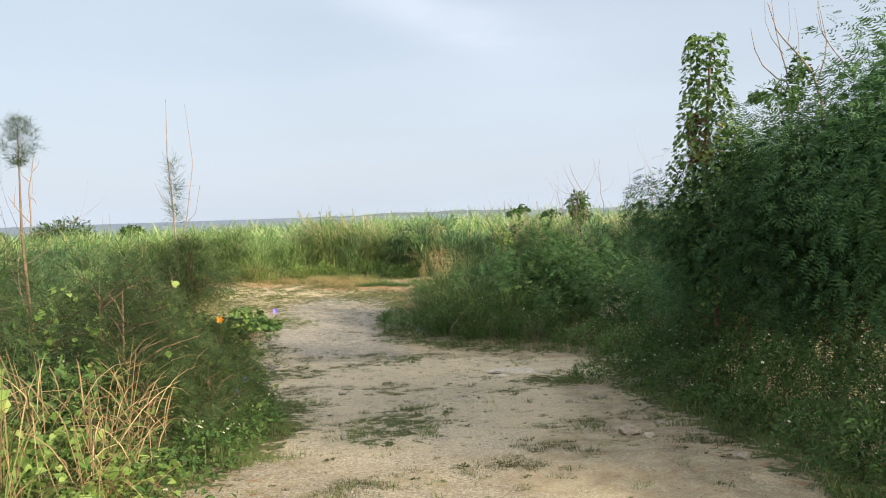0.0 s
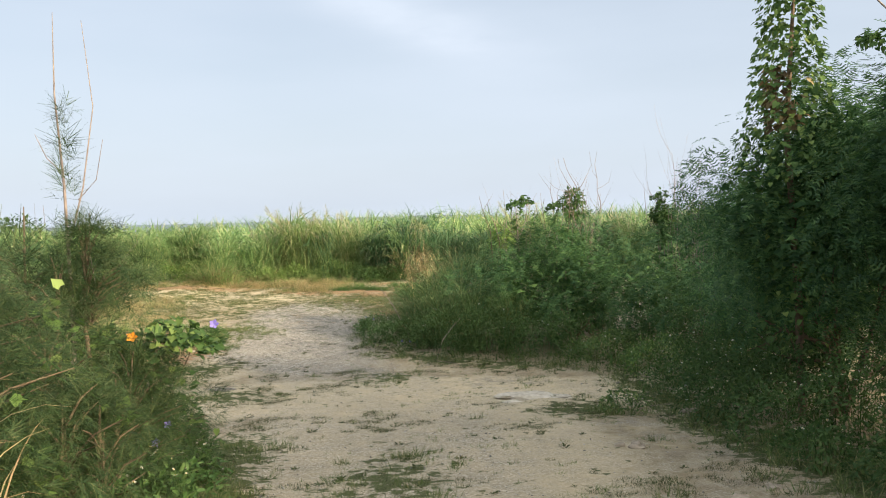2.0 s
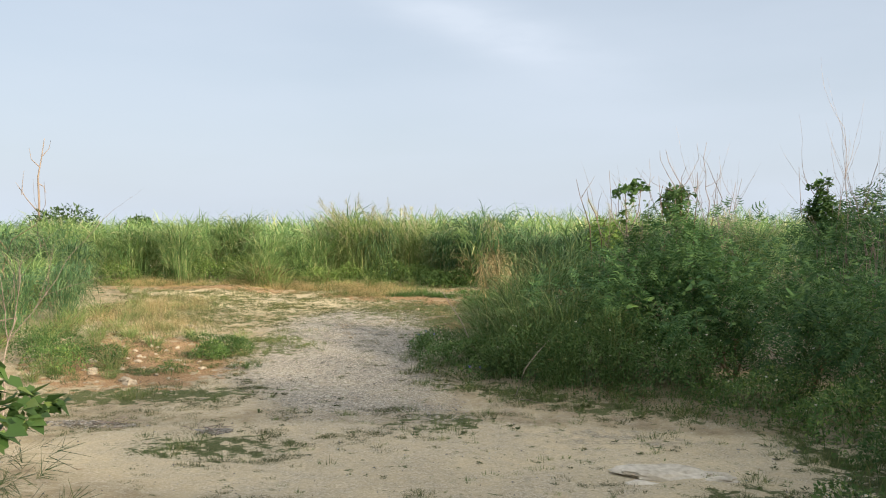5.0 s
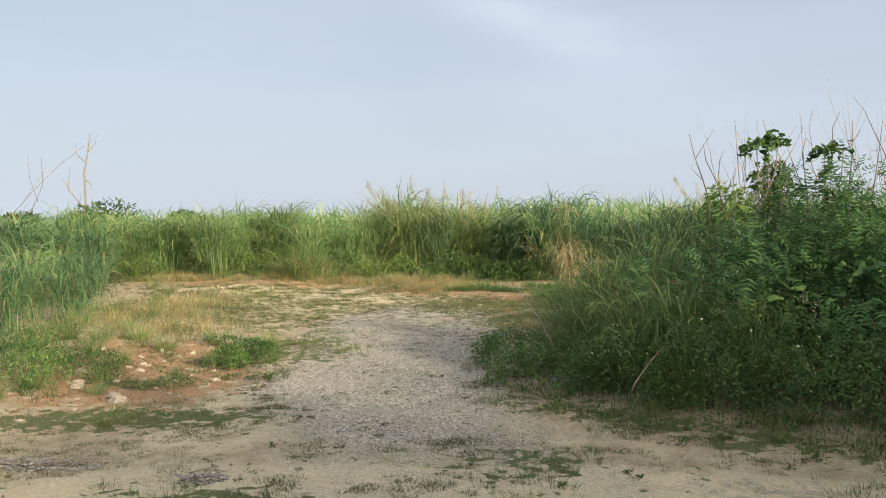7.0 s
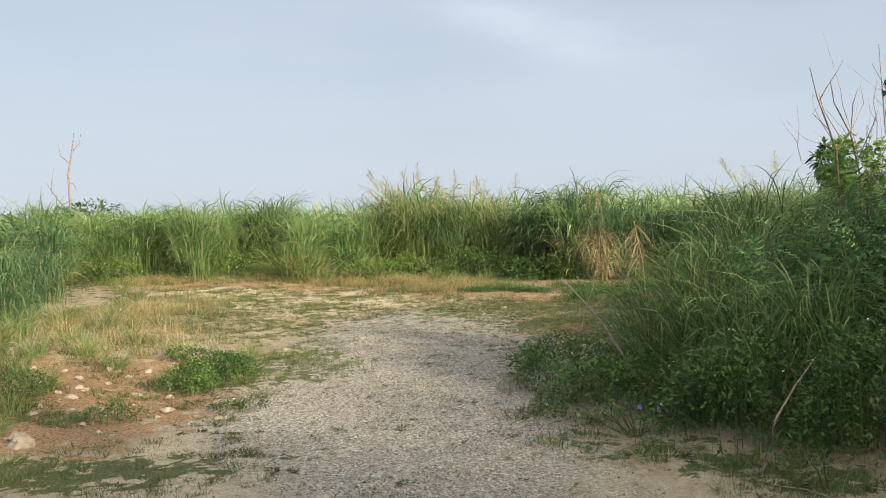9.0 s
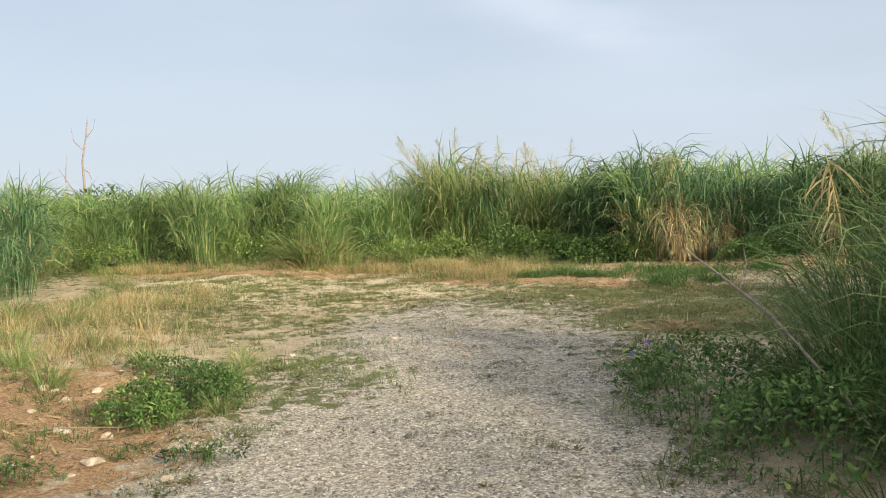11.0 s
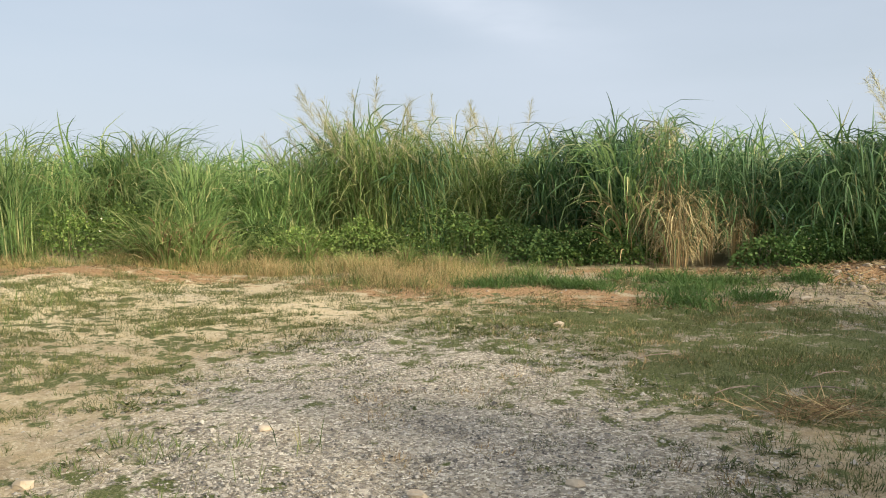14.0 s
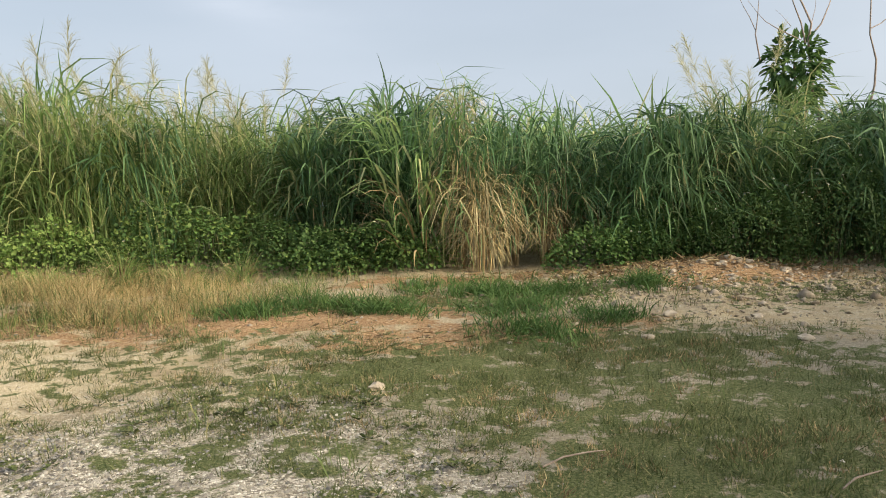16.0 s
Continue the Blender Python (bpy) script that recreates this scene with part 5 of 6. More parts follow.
def needle_sapling(x, y, centre, radii, n, h, label="soft grey-green needle-leaved sapling", size=0.34, top=0, clumps=24, lean=(0, 0)):
    e = thing("needle_sapling", x, y, label, "sapling", "saplings beside the track")
    st = [(0, 0, -0.05), (0.03 + lean[0] * .3, 0.02, h * 0.33), (-0.02 + lean[0] * .6, 0.0, h * 0.66), (lean[0], lean[1], h)]
    build("trunk", *tube(st, [0.03, 0.022, 0.014, 0.004], 6), M_BARK, e)
    P, out = clumped(int(n * .82), centre, radii, clumps, 0.3, zmin=0.1)
    build("needle_foliage", *join([leaf_cloud(SPRAY, P[::2], out[::2], size, 0.1), leaf_cloud(SPRAY_B, P[1::2], out[1::2], size, 0.1)]), M_NEEDLE, e)
    twig = [tube([(lean[0] * z / h, 0, z), p * 0.5 + np.array((lean[0] * z / h, 0, z)) * 0.5 + (0, 0, .05), p], [0.009, 0.007, 0.003], 4) for p, z in ((P[i], min(max(0.2, P[i][2] - 0.25), h * 0.95)) for i in range(0, len(P), max(1, len(P) // 26)))]
    build("twig_frame", *join(twig), M_BARK, e, kind="stuff")
    if top:
        ta, tz = rng.uniform(0, 6.28, top), rng.uniform(0, 1, top)
        tr = 0.2 * np.sqrt(rng.uniform(0, 1, top)) * np.sin(np.pi * (0.12 + 0.8 * tz))
        q = np.stack([tr * np.cos(ta) + lean[0], tr * np.sin(ta), h + 0.05 - 0.5 * tz], 1)
        build("top_foliage", *leaf_cloud(SPRAY, q, rand_dirs(top, 0, 1), 0.13, -0.4), M_NEEDLE, e)
    return e


needle_sapling(-3.35, 9.4, (0, 0, 1.1), (0.75, 0.7, .85), 798, 2.3, size=0.33)
needle_sapling(-4.42, 8.8, (0, 0, 1.1), (0.9, 0.8, 1.0), 912, 3.4, top=300, label="needle-leaved sapling with a dense tuft at its top")
needle_sapling(-3.15, 7.6, (0, 0, 0.95), (0.7, 0.7, .8), 1300, 1.7, size=0.2)
needle_sapling(-4.3, 6.9, (0, 0, 1.0), (0.8, 0.7, .9), 798, 1.9)
needle_sapling(-5.6, 10.2, (0, 0, 1.0), (0.9, 0.8, .95), 722, 2.0)
needle_sapling(-2.95, 9.0, (0, 0, 1.0), (0.5, 0.42, .85), 460, 1.8, size=0.3)
needle_sapling(-2.45, 8.7, (0, 0, 0.55), (0.38, 0.5, .5), 800, 1.0, size=0.17)
needle_sapling(-2.75, 7.1, (0.1, 0, 0.85), (0.5, 0.6, .7), 1300, 1.6, size=0.17)
needle_sapling(-2.3, 8.0, (0, 0, 0.5), (0.32, 0.5, .42), 700, 0.9, size=0.15)
needle_sapling(-2.5, 9.75, (0.05, 0, 0.6), (0.42, 0.4, .55), 900, 1.0, size=0.16)
needle_sapling(-2.5, 9.15, (0, 0, 0.6), (0.38, 0.4, .52), 1700, 1.0, size=0.14)
needle_sapling(-2.78, 9.1, (0.05, 0, 1.75), (0.42, 0.3, .32), 800, 2.0, size=0.18, clumps=9)
needle_sapling(-2.42, 7.75, (0, 0, 0.55), (0.34, 0.5, .5), 1700, 0.95, size=0.14)
needle_sapling(-2.75, 8.3, (0, 0, 0.8), (0.42, 0.45, .65), 1700, 1.3, size=0.15)
needle_sapling(-2.5, 6.9, (0, 0, 0.55), (0.35, 0.45, .45), 1200, 0.9, size=0.14)
needle_sapling(-2.72, 9.5, (0, 0, 0.6), (0.4, 0.35, .5), 1300, 1.0, size=0.15)
needle_sapling(-4.4, 10.9, (0, 0, 0.9), (0.7, 0.7, .8), 570, 1.8)
needle_sapling(-6.6, 12.2, (0, 0, 0.9), (1.1, 1.0, .9), 608, 1.9)
thin = thing("half_dead_sapling", -2.95, 9.2, "thin sapling with bare twigs and few needle tufts", "sapling", "saplings beside the track")
tw = [tube([(0, 0, 0), (0.02, 0, 1.4), (0.0, 0, 2.4), (-0.05, 0.02, 3.1), (-0.03, 0, 3.7)], [0.02, 0.016, 0.010, 0.006, 0.002], 6), tube([(0, 0, 1.9), (0.14, 0, 2.4), (0.22, 0.05, 3.0), (0.16, 0.05, 3.65)], [0.008, 0.006, 0.004, 0.002]), tube([(0.18, 0, 2.2), (0.16, 0.02, 1.9), (0.22, 0, 1.5)], [0.005, 0.004, 0.002]),
      tube([(0, 0, 2.5), (-0.12, 0, 2.62), (-0.2, 0, 2.8)], [0.005, 0.004, 0.002]), tube([(0.1, 0, 2.3), (0.24, 0, 2.45), (0.3, 0, 2.75)], [0.005, 0.003, 0.002])]
build("trunk", *join(tw), M_DEAD, thin)
for hz_, k in ((2.95, 14), (2.65, 22), (2.4, 18), (2.05, 24), (1.65, 18), (1.2, 20)):
    q = np.stack([rng.normal(0.02, 0.04, k), rng.normal(0, 0.04, k), hz_ + rng.normal(0, 0.06, k)], 1)
    build("needle_tuft", *leaf_cloud(SPRAY, q, rand_dirs(k, 0, 1), 0.2, -0.3), M_NEEDLE, thin)
for x, y, h in ((-4.2, 8.4, 2.3), (-5.6, 15.5, 2.2)):
    bare_tree("bare_sapling", "bare thin sapling with twiggy branches", x, y, h, 0.014, 1, 3, group="bare saplings", kids=(2, 4), cat="sapling")

# low cover by the track's edge, near the start
for x, y, rx, ry, h, n, m, s, fl in ((-2.6, 5.5, .65, .7, .6, 1000, M_VINE, .065, 6), (-2.5, 5.7, .7, .8, .5, 1300, M_HERB, .06, 10), (-3.3, 4.6, .8, .8, .8, 1800, M_VINE, .06, 5), (-2.25, 7.4, .45, .7, .45, 1100, M_HERB, .055, 40), (-2.2, 8.5, .4, .6, .42, 1000, M_HERB, .055, 30), (-2.4, 9.4, .42, .5, .4, 900, M_HERB, .055, 20), (-2.6, 10.3, .35, .4, .35, 600, M_HERB, .055, 8), (-3.1, 5.2, .4, .4, .95, 260, M_VINE, .1, 0), (-2.9, 7.5, .55, .6, .85, 1200, M_HERB, .06, 10), (-3.5, 6.7, .6, .6, 1.0, 900, M_HERB, .065, 4), (-3.0, 6.4, .6, .7, .9, 1000, M_HERB, .075, 12), (-2.55, 9.9, .5, .6, .5, 600, M_HERB, .06, 8)):
    leafy_mound("wildflower_thicket", "green leafy weeds with a few small flowers beside the track", "undergrowth", x, y, rx, ry, h, n, s, OVAL if m is M_HERB else HEART, m, fl, "undergrowth near the start", 0.35)

# vine with trumpet flowers that hangs out over the track
tv = thing("trumpet_vine", -2.5, 9.55, "heart-leaved vine with orange and violet trumpet flowers", "vine")
vn = 900
vu = rng.uniform(-1, 1, (vn, 3))
vp = np.stack([vu[:, 0] * 0.52 + 0.05, vu[:, 1] * 0.3, 1.2 + 0.13 * vu[:, 2] * (1.1 - np.abs(vu[:, 0])) + 0.06 * np.sin(vu[:, 0] * 5)], 1)
lower = rng.uniform(0, 1, vn) < 0.36
vp[lower] = np.stack([rng.normal(0.0, 0.2, lower.sum()), rng.normal(0, 0.2, lower.sum()), rng.uniform(0.1, 1.1, lower.sum())], 1)
build("foliage", *leaf_cloud(HEART, vp, np.stack([vu[:, 0], -0.5 + vu[:, 1] * 0.5, 0.6 + 0 * vu[:, 0]], 1), 0.06, 0.7), M_CREEP, tv)
vt = [tube([(rng.normal(0, .15), rng.normal(0, .15), 0), (rng.normal(0, .2), rng.normal(-.1, .15), .6), (rng.uniform(-.45, .5), rng.uniform(-.25, .25), 1.2)], [0.008, 0.006, 0.003], 4) for _ in range(9)]
build("stalk", *join(vt), M_BARK, tv)


def trumpet(name, mat, p, size, label):
    V, F = scatter(TRUMPET, np.array([p]), axes(np.array([(1.0, .2, 0)]), np.array([(0.1, -1.0, 0.45)])), np.array([size]))
    return build(name, V, F, mat, tv, label)


trumpet("flower", M_ORANGE, (0.0, -0.33, 1.27), 0.045, "orange trumpet flower")
trumpet("flower", M_VIOLET, (0.6, -0.24, 1.34), 0.04, "violet trumpet flower")
trumpet("flower", M_VIOLET, (0.2, -0.5, 0.5), 0.038, "violet trumpet flower")
trumpet("flower", M_VIOLET, (0.28, -0.45, 0.62), 0.034, "violet trumpet flower")

leafy_mound("wildflower_thicket", "green leafy weeds with a few small flowers beside the track", "undergrowth", -2.62, 9.6, .42, .45, 1.05, 1100, .06, OVAL, M_HERB, 4, "undergrowth near the start", 0.5)
leafy_mound("trumpet_vine", "heart-leaved vine sprawling over bushes beside the track", "vine", -3.05, 9.2, .55, .5, 1.15, 260, .07, HEART, M_VINE, 0, "", .25)


def morning_glory(x, y, h, blooms):
    e = thing("morning_glory", x, y, "low creeping vine with violet trumpet flowers beside the track", "vine", "violet vines beside the track")
    n = 46
    P = np.stack([rng.normal(0, .2, n), rng.normal(0, .16, n), h * rng.uniform(.35, 1.0, n)], 1)
    build("foliage", *leaf_cloud(HEART, P, rand_dirs(n, .1, 1), 0.05, 0.4), M_CREEP, e)
    build("stalk", *join([tube([(p[0] * .3, p[1] * .3, 0), (p[0] * .7, p[1] * .7, p[2] * .7), tuple(p)], [.004, .003, .002], 4) for p in P[:14]]), M_HERB, e)
    for bx, by, bz in blooms:
        V, F = scatter(TRUMPET, np.array([(bx, by, bz)]), axes(np.array([(1.0, .2, 0)]), np.array([(0.1, -1.0, 0.45)])), np.array([0.024]))
        build("flower", V, F, M_VIOLET, e, "violet trumpet flower")


morning_glory(-0.65, 19.3, 0.22, ((0.0, -0.08, 0.22), (0.16, 0.0, 0.2)))
morning_glory(-1.5, 21.9, 0.3, ((0.0, 0.02, 0.33), (0.17, -0.12, 0.3), (-0.12, -0.1, 0.27)))

# strands of vine that climb through the saplings
for x, y, z, L, a in ((-2.55, 8.0, 1.15, 1.2, 0.6), (-3.1, 7.2, 1.3, 1.4, 2.2), (-3.6, 7.9, 1.6, 1.3, 0.2), (-2.8, 6.6, 1.0, 1.1, 1.4), (-3.9, 6.6, 1.4, 1.3, 5.5), (-2.9, 8.7, 1.5, 1.2, 3.5), (-4.3, 8.2, 1.7, 1.2, 4.4), (-3.3, 5.9, 1.1, 1.2, 0.9), (-2.5, 7.3, 0.9, 1.0, 4.0), (-4.7, 7.4, 1.5, 1.2, 1.0)):
    e = thing("climbing_vine", x, y, "yellow-green heart-leaved vine climbing through saplings", "vine", "vines near the start")
    n = 70
    u = np.sort(rng.uniform(0, 1, n))
    line = np.stack([L * 0.6 * (u - .5) * math.cos(a) + 0.12 * np.sin(u * 9 + a), L * 0.6 * (u - .5) * math.sin(a) + 0.1 * np.cos(u * 7), z * (1 - 1.1 * np.abs(u - .55)) + 0.06 * np.sin(u * 14)], 1)
    build("stalk", *tube([(0, 0, 0)] + [tuple(p) for p in line[::10]], [0.006] * 8, 4), M_HERB, e)
    build("foliage", *leaf_cloud(HEART, line + rng.normal(0, .06, (n, 3)), rand_dirs(n, -.1, 1), 0.065, 0.4), M_VINE, e)

# arching grass and dead stalks among it
ARCH = grass_clump("arching green grass with dead straw beside the track", 170, 0.3, 1.1, M_FINE, droop=1.15, straw=36, group="grass near the start", width=0.009, fan=True)
for x, y, s in ((-2.75, 5.9, .85), (-2.5, 5.3, .75), (-2.85, 5.05, .85), (-3.2, 5.3, 1.0), (-3.6, 6.0, 1.0), (-2.6, 4.6, .9), (-3.9, 4.2, 1.0), (-4.3, 7.9, 1.1), (-5.3, 8.6, 1.2), (-4.2, 5.6, 1.2)):
    place(ARCH, x, y, rng.uniform(0, 6.28), s)
for x, y, k in ((-2.28, 5.2, 7), (-2.19, 5.5, 6), (-2.63, 4.9, 6), (-2.75, 5.75, 6), (-3.3, 5.5, 5), (-2.5, 6.6, 5)):
    e = thing("dead_reed_stalks", x, y, "bundle of broken orange-brown dead reed stalks", "reed", "dead stalks near the start")
    for j in range(k):
        a, L = rng.uniform(0, 6.28), rng.uniform(0.6, 1.3)
        o = rng.normal(0, 0.09, 2)
        build("stalk", *tube([(o[0], o[1], 0), (o[0] + .06 * math.cos(a), o[1] + .06 * math.sin(a), L * .5), (o[0] + .2 * math.cos(a), o[1] + .2 * math.sin(a), L)], [0.0055, 0.0045, 0.002], 5), M_BROWN, e)
    nb = 50
    a = rng.uniform(0, 6.28, nb)
    build("dead_foliage", *blades(np.stack([rng.normal(0, .12, nb), rng.normal(0, .12, nb), rng.uniform(.1, .9, nb)], 1), a, rng.uniform(.3, .8, nb), np.full(nb, .009), rng.uniform(.2, .9, nb), rng.uniform(.8, 2.2, nb), 5), M_BROWN, e)

TUSSOCK = [grass_clump("low tussock of green and straw-coloured grass on soil", 130, 0.14, 0.45, M_FINE, 1.0, straw=s, group="tussocks on the bank", width=0.007, fan=True) for s in (12, 60)]
for x, y, s in ((-6.3, 19.6, .9), (-7.0, 19.2, 1.1), (-6.6, 20.6, 1.0), (-7.3, 20.4, 1.2), (-7.4, 21.3, 1.3), (-6.5, 21.8, .9), (-6.0, 22.6, .8), (-7.2, 22.4, 1.2), (-7.7, 22.1, 1.4), (-5.6, 19.3, .5), (-5.2, 22.9, .7), (-7.8, 23.2, 1.3), (-7.0, 23.4, .9), (-8.0, 24.4, 1.3), (-7.4, 24.9, 1.0), (-8.5, 25.6, 1.3), (-7.8, 26.4, .9), (-8.9, 26.6, 1.3), (-9.2, 27.8, 1.2), (-8.6, 22.6, 1.9), (-8.4, 21.6, 1.7), (-8.9, 23.6, 1.9), (-8.7, 20.4, 1.8), (-8.1, 21.0, 1.5), (-8.9, 24.7, 1.7), (-8.3, 22.2, 1.4),
                (-6.0, 18.9, .6), (-6.9, 18.4, 1.0), (-7.8, 18.3, 1.2), (-8.2, 19.2, 1.4), (-10.2, 29.0, 1.3), (-5.4, 32.1, 1.6), (-5.9, 31.9, 1.3), (-6.5, 32.2, 1.4), (-7.2, 31.55, 2.9), (-7.5, 31.5, 2.5), (-6.85, 31.5, 2.4), (-7.2, 31.25, 1.9), (-6.5, 31.6, 1.6), (-4.6, 31.6, .9), (-3.9, 31.8, 1.1), (-3.3, 31.6, .9), (-2.7, 31.7, 1.0), (-8.0, 31.4, .9), (-2.2, 30.6, .7), (-9.4, 31.6, 1.2), (-4.9, 21.9, .7), (-4.6, 21.0, .5), (0.2, 21.9, .9), (-1.5, 22.2, .6), (1.1, 24.2, .6)):
    place(TUSSOCK[rng.integers(2)], x, y, rng.uniform(0, 6.28), s * (0.72 if x < -6.8 and y < 30 else 1.0))
for x, y, k in ((-11.0, 16.2, .8), (-12.5, 18.2, .9), (-9.6, 14.8, .7), (-12.2, 14.0, .8), (-8.4, 13.2, .6), (-10.4, 12.2, .7), (-13.6, 16.0, .9), (-14.4, 19.4, .9), (-13.0, 21.6, .95), (-8.0, 11.0, .6), (-9.8, 9.6, .7), (-12.6, 11.0, .8), (-7.2, 14.6, .5)):
    place(LUSH[rng.integers(3)], x, y, rng.uniform(0, 6.28), k)
discard(TUSSOCK)
discard(CANE + LUSH + PLUMY + DRYISH + [END_TALL, END_LOW, ARCH])

# ---- small cover of the ground ----


def sown(n, box, weight, power=1.0):
    """n places in a box, thick where weight(zones) is high."""
    out = []
    total = 0
    while total < n:
        x, y = rng.uniform(box[0], box[1], 4 * n), rng.uniform(box[2], box[3], 4 * n)
        lump = 0.5 + 0.5 * np.sin(x * 2.3 + 1.7 * np.sin(y * 1.1)) * np.sin(y * 2.9 + 1.3 * np.sin(x * 1.7))
        keep = rng.uniform(0, 1, 4 * n) < weight(zones(x, y)) ** power * (0.12 + 0.88 * lump ** 1.3)
        out.append(np.stack([x[keep], y[keep]], 1))
        total += keep.sum()
    return np.concatenate(out)[:n].T


def turf(name, label, n, box, weight, mat, hlo, hhi, w, bend, per=1, loose=0.03, kind="stuff", lean=0.3, segs=2):
    x, y = sown(n, box, weight)
    x, y = np.repeat(x, per) + rng.normal(0, loose, n * per), np.repeat(y, per) + rng.normal(0, loose, n * per)
    k = len(x)
    ob = build(name, *blades(np.stack([x, y, gz(x, y) - 0.01], 1), rng.uniform(0, 6.28, k), rng.uniform(hlo, hhi, k), np.full(k, w) * rng.uniform(.6, 1.3, k), rng.uniform(0, lean, k), rng.uniform(0.1, bend, k), segs), mat)
    return tagged(ob, label, "grass", kind=kind)


turf("short_grass", "short green grass in worn patches on the clearing", 5000, (-9, 4, 3, 31), lambda z: z[2] ** 1.5, M_WORN, .02, .065, .010, .3, 9, .07, lean=1.2, segs=1)
turf("dry_grass", "straw-coloured dry grass along the clearing's edge", 1500, (-13, 1, 22, 33), lambda z: z[3] ** 1.5, M_STRAW, .04, .2, .005, 1.4, 8, .08, lean=1.1)
turf("olive_grass", "knee-high tan grass thinning out on the bank", 480, (-10, -5.2, 21.5, 28), lambda z: np.clip(z[3] * 1.4 - .1, 0, 1), M_DRY, .06, .26, .006, 1.2, 10, .09, lean=.6, segs=3)
turf("mixed_grass", "tufts of green grass among straw", 2100, (-13, 2, 20, 33), lambda z: np.maximum(z[3], z[2] * .015), M_SHORT, .06, .24, .006, 1.0, 9, .06, lean=.7)


def tufts(name, label, n, box, weight, rlo, rhi, dense=34, hlo=0.03, hhi=0.085, mat=None):
    """Small tufts of fine blades that lean outwards, thick in the middle and thin at the rim."""
    x, y = sown(n, box, weight)
    r = rlo + (rhi - rlo) * rng.uniform(0, 1, n) ** 2.2
    k = np.maximum(10, dense * (r / 0.07) ** 1.4).astype(int)
    i = np.repeat(np.arange(n), k)
    b, w = rng.uniform(0, 6.28, len(i)), np.sqrt(rng.uniform(0, 1, len(i))) * np.where(rng.uniform(0, 1, len(i)) < 0.15, 1.5, 1.0)
    wob = 1 + 0.35 * np.sin(2 * b + i)
    bx, by = x[i] + 1.1 * r[i] * w * wob * np.cos(b), y[i] + 0.9 * r[i] * w * wob * np.sin(b)
    tall = rng.uniform(hlo, hhi, len(i)) * (1.25 - 0.4 * np.minimum(w, 1.5)) * (0.7 + 3.0 * r[i])
    ob = build(name, *blades(np.stack([bx, by, gz(bx, by) - 0.004], 1), b + rng.normal(0, .8, len(i)), tall, 0.0105 * rng.uniform(.6, 1.4, len(i)), rng.uniform(.1, 1.0, len(i)), rng.uniform(.1, .5, len(i)), 1), mat or M_SHORT)
    return tagged(ob, label, "weeds", kind="stuff")


tufts("sand_weeds", "small olive-green weed tufts dotted over sandy soil", 1700, (-10, -3, 21, 30.8), lambda z: np.clip(z[4] * .6 + z[2] * .6 + .05 - z[0] * .4 - z[3] * .3, 0, 1), .03, .16, 32, .03, .075, M_MOSS)
tufts("gravel_weeds", "small dark weeds scattered on gravel", 330, (-6, 4, 3, 30), lambda z: np.clip(.3 + z[1] * .3, 0, 1), .02, .10, 60, .012, .035, M_MOSS)
tufts("edge_weeds", "low green weeds along the track's edge", 700, (-5.5, 4, 4, 24), lambda z: np.clip(z[2] + .02, 0, 1), .04, .17, 34, .04, .12)
tufts("clearing_weeds", "worn green weeds spreading over the clearing", 2000, (-3.5, 4, 22.5, 30.5), lambda z: np.clip(z[2], 0, 1) ** 1.4, .05, .2, 19, .02, .06, M_WORN)
tufts("bank_weeds", "sparse green weeds among stones on the orange bank", 160, (-8.5, -4.6, 18, 23), lambda z: np.clip(z[1] * .7 + .1, 0, 1), .03, .13, 30, .05, .14, M_HERB)


def weed_patches(name, label, spots, per, rlo, rhi, dense, hlo, hhi, mat):
    """Uneven patches of small weeds round given places (x, y, reach)."""
    p = np.array(spots)
    k = np.repeat(np.arange(len(p)), np.maximum(3, per * (p[:, 2] / 0.4) ** 1.5).astype(int))
    x, y = p[k, 0] + rng.normal(0, 0.62, len(k)) * p[k, 2] * 1.2, p[k, 1] + rng.normal(0, 0.62, len(k)) * p[k, 2]
    r = rlo + (rhi - rlo) * rng.uniform(0, 1, len(k)) ** 1.6
    i = np.repeat(np.arange(len(k)), np.maximum(10, dense * (r / 0.07) ** 1.4).astype(int))
    b, w = rng.uniform(0, 6.28, len(i)), np.sqrt(rng.uniform(0, 1, len(i)))
    bx, by = x[i] + 1.2 * r[i] * w * np.cos(b), y[i] + r[i] * w * np.sin(b)
    ob = build(name, *blades(np.stack([bx, by, gz(bx, by) - 0.004], 1), b + rng.normal(0, .8, len(i)), rng.uniform(hlo, hhi, len(i)) * (1.2 - 0.4 * w), rng.uniform(.005, .012, len(i)), rng.uniform(.1, 1.0, len(i)), rng.uniform(.1, .6, len(i)), 1), mat)
    return tagged(ob, label, "weeds", kind="stuff")


weed_patches("track_patches", "patches of olive-green weeds growing on the dirt track", ((-1.6, 15.75, .38), (-0.8, 12.7, .5), (-1.7, 9.2, .5), (0.2, 7.0, .45), (1.5, 9.0, .45), (2.2, 9.4, .4), (2.1, 13.3, .55), (-0.8, 6.1, .4), (-2.5, 15.7, .4), (-2.7, 14.7, .4), (-2.4, 12.7, .55), (0.6, 13.8, .25), (-1.6, 17.2, .32), (-2.9, 16.9, .14), (-3.9, 17.6, .4), (-3.8, 18.6, .4), (0.1, 17.6, .45), (1.2, 16.7, .3), (2.4, 7.8, .4), (-2.1, 11.0, .4), (0.9, 11.9, .35), (-2.4, 28.05, .5), (-1.9, 28.1, .35), (-0.6, 27.7, .5), (-0.2, 9.4, .3), (1.0, 7.6, .3)), 20, .04, .15, 70, .012, .05, M_WORN)
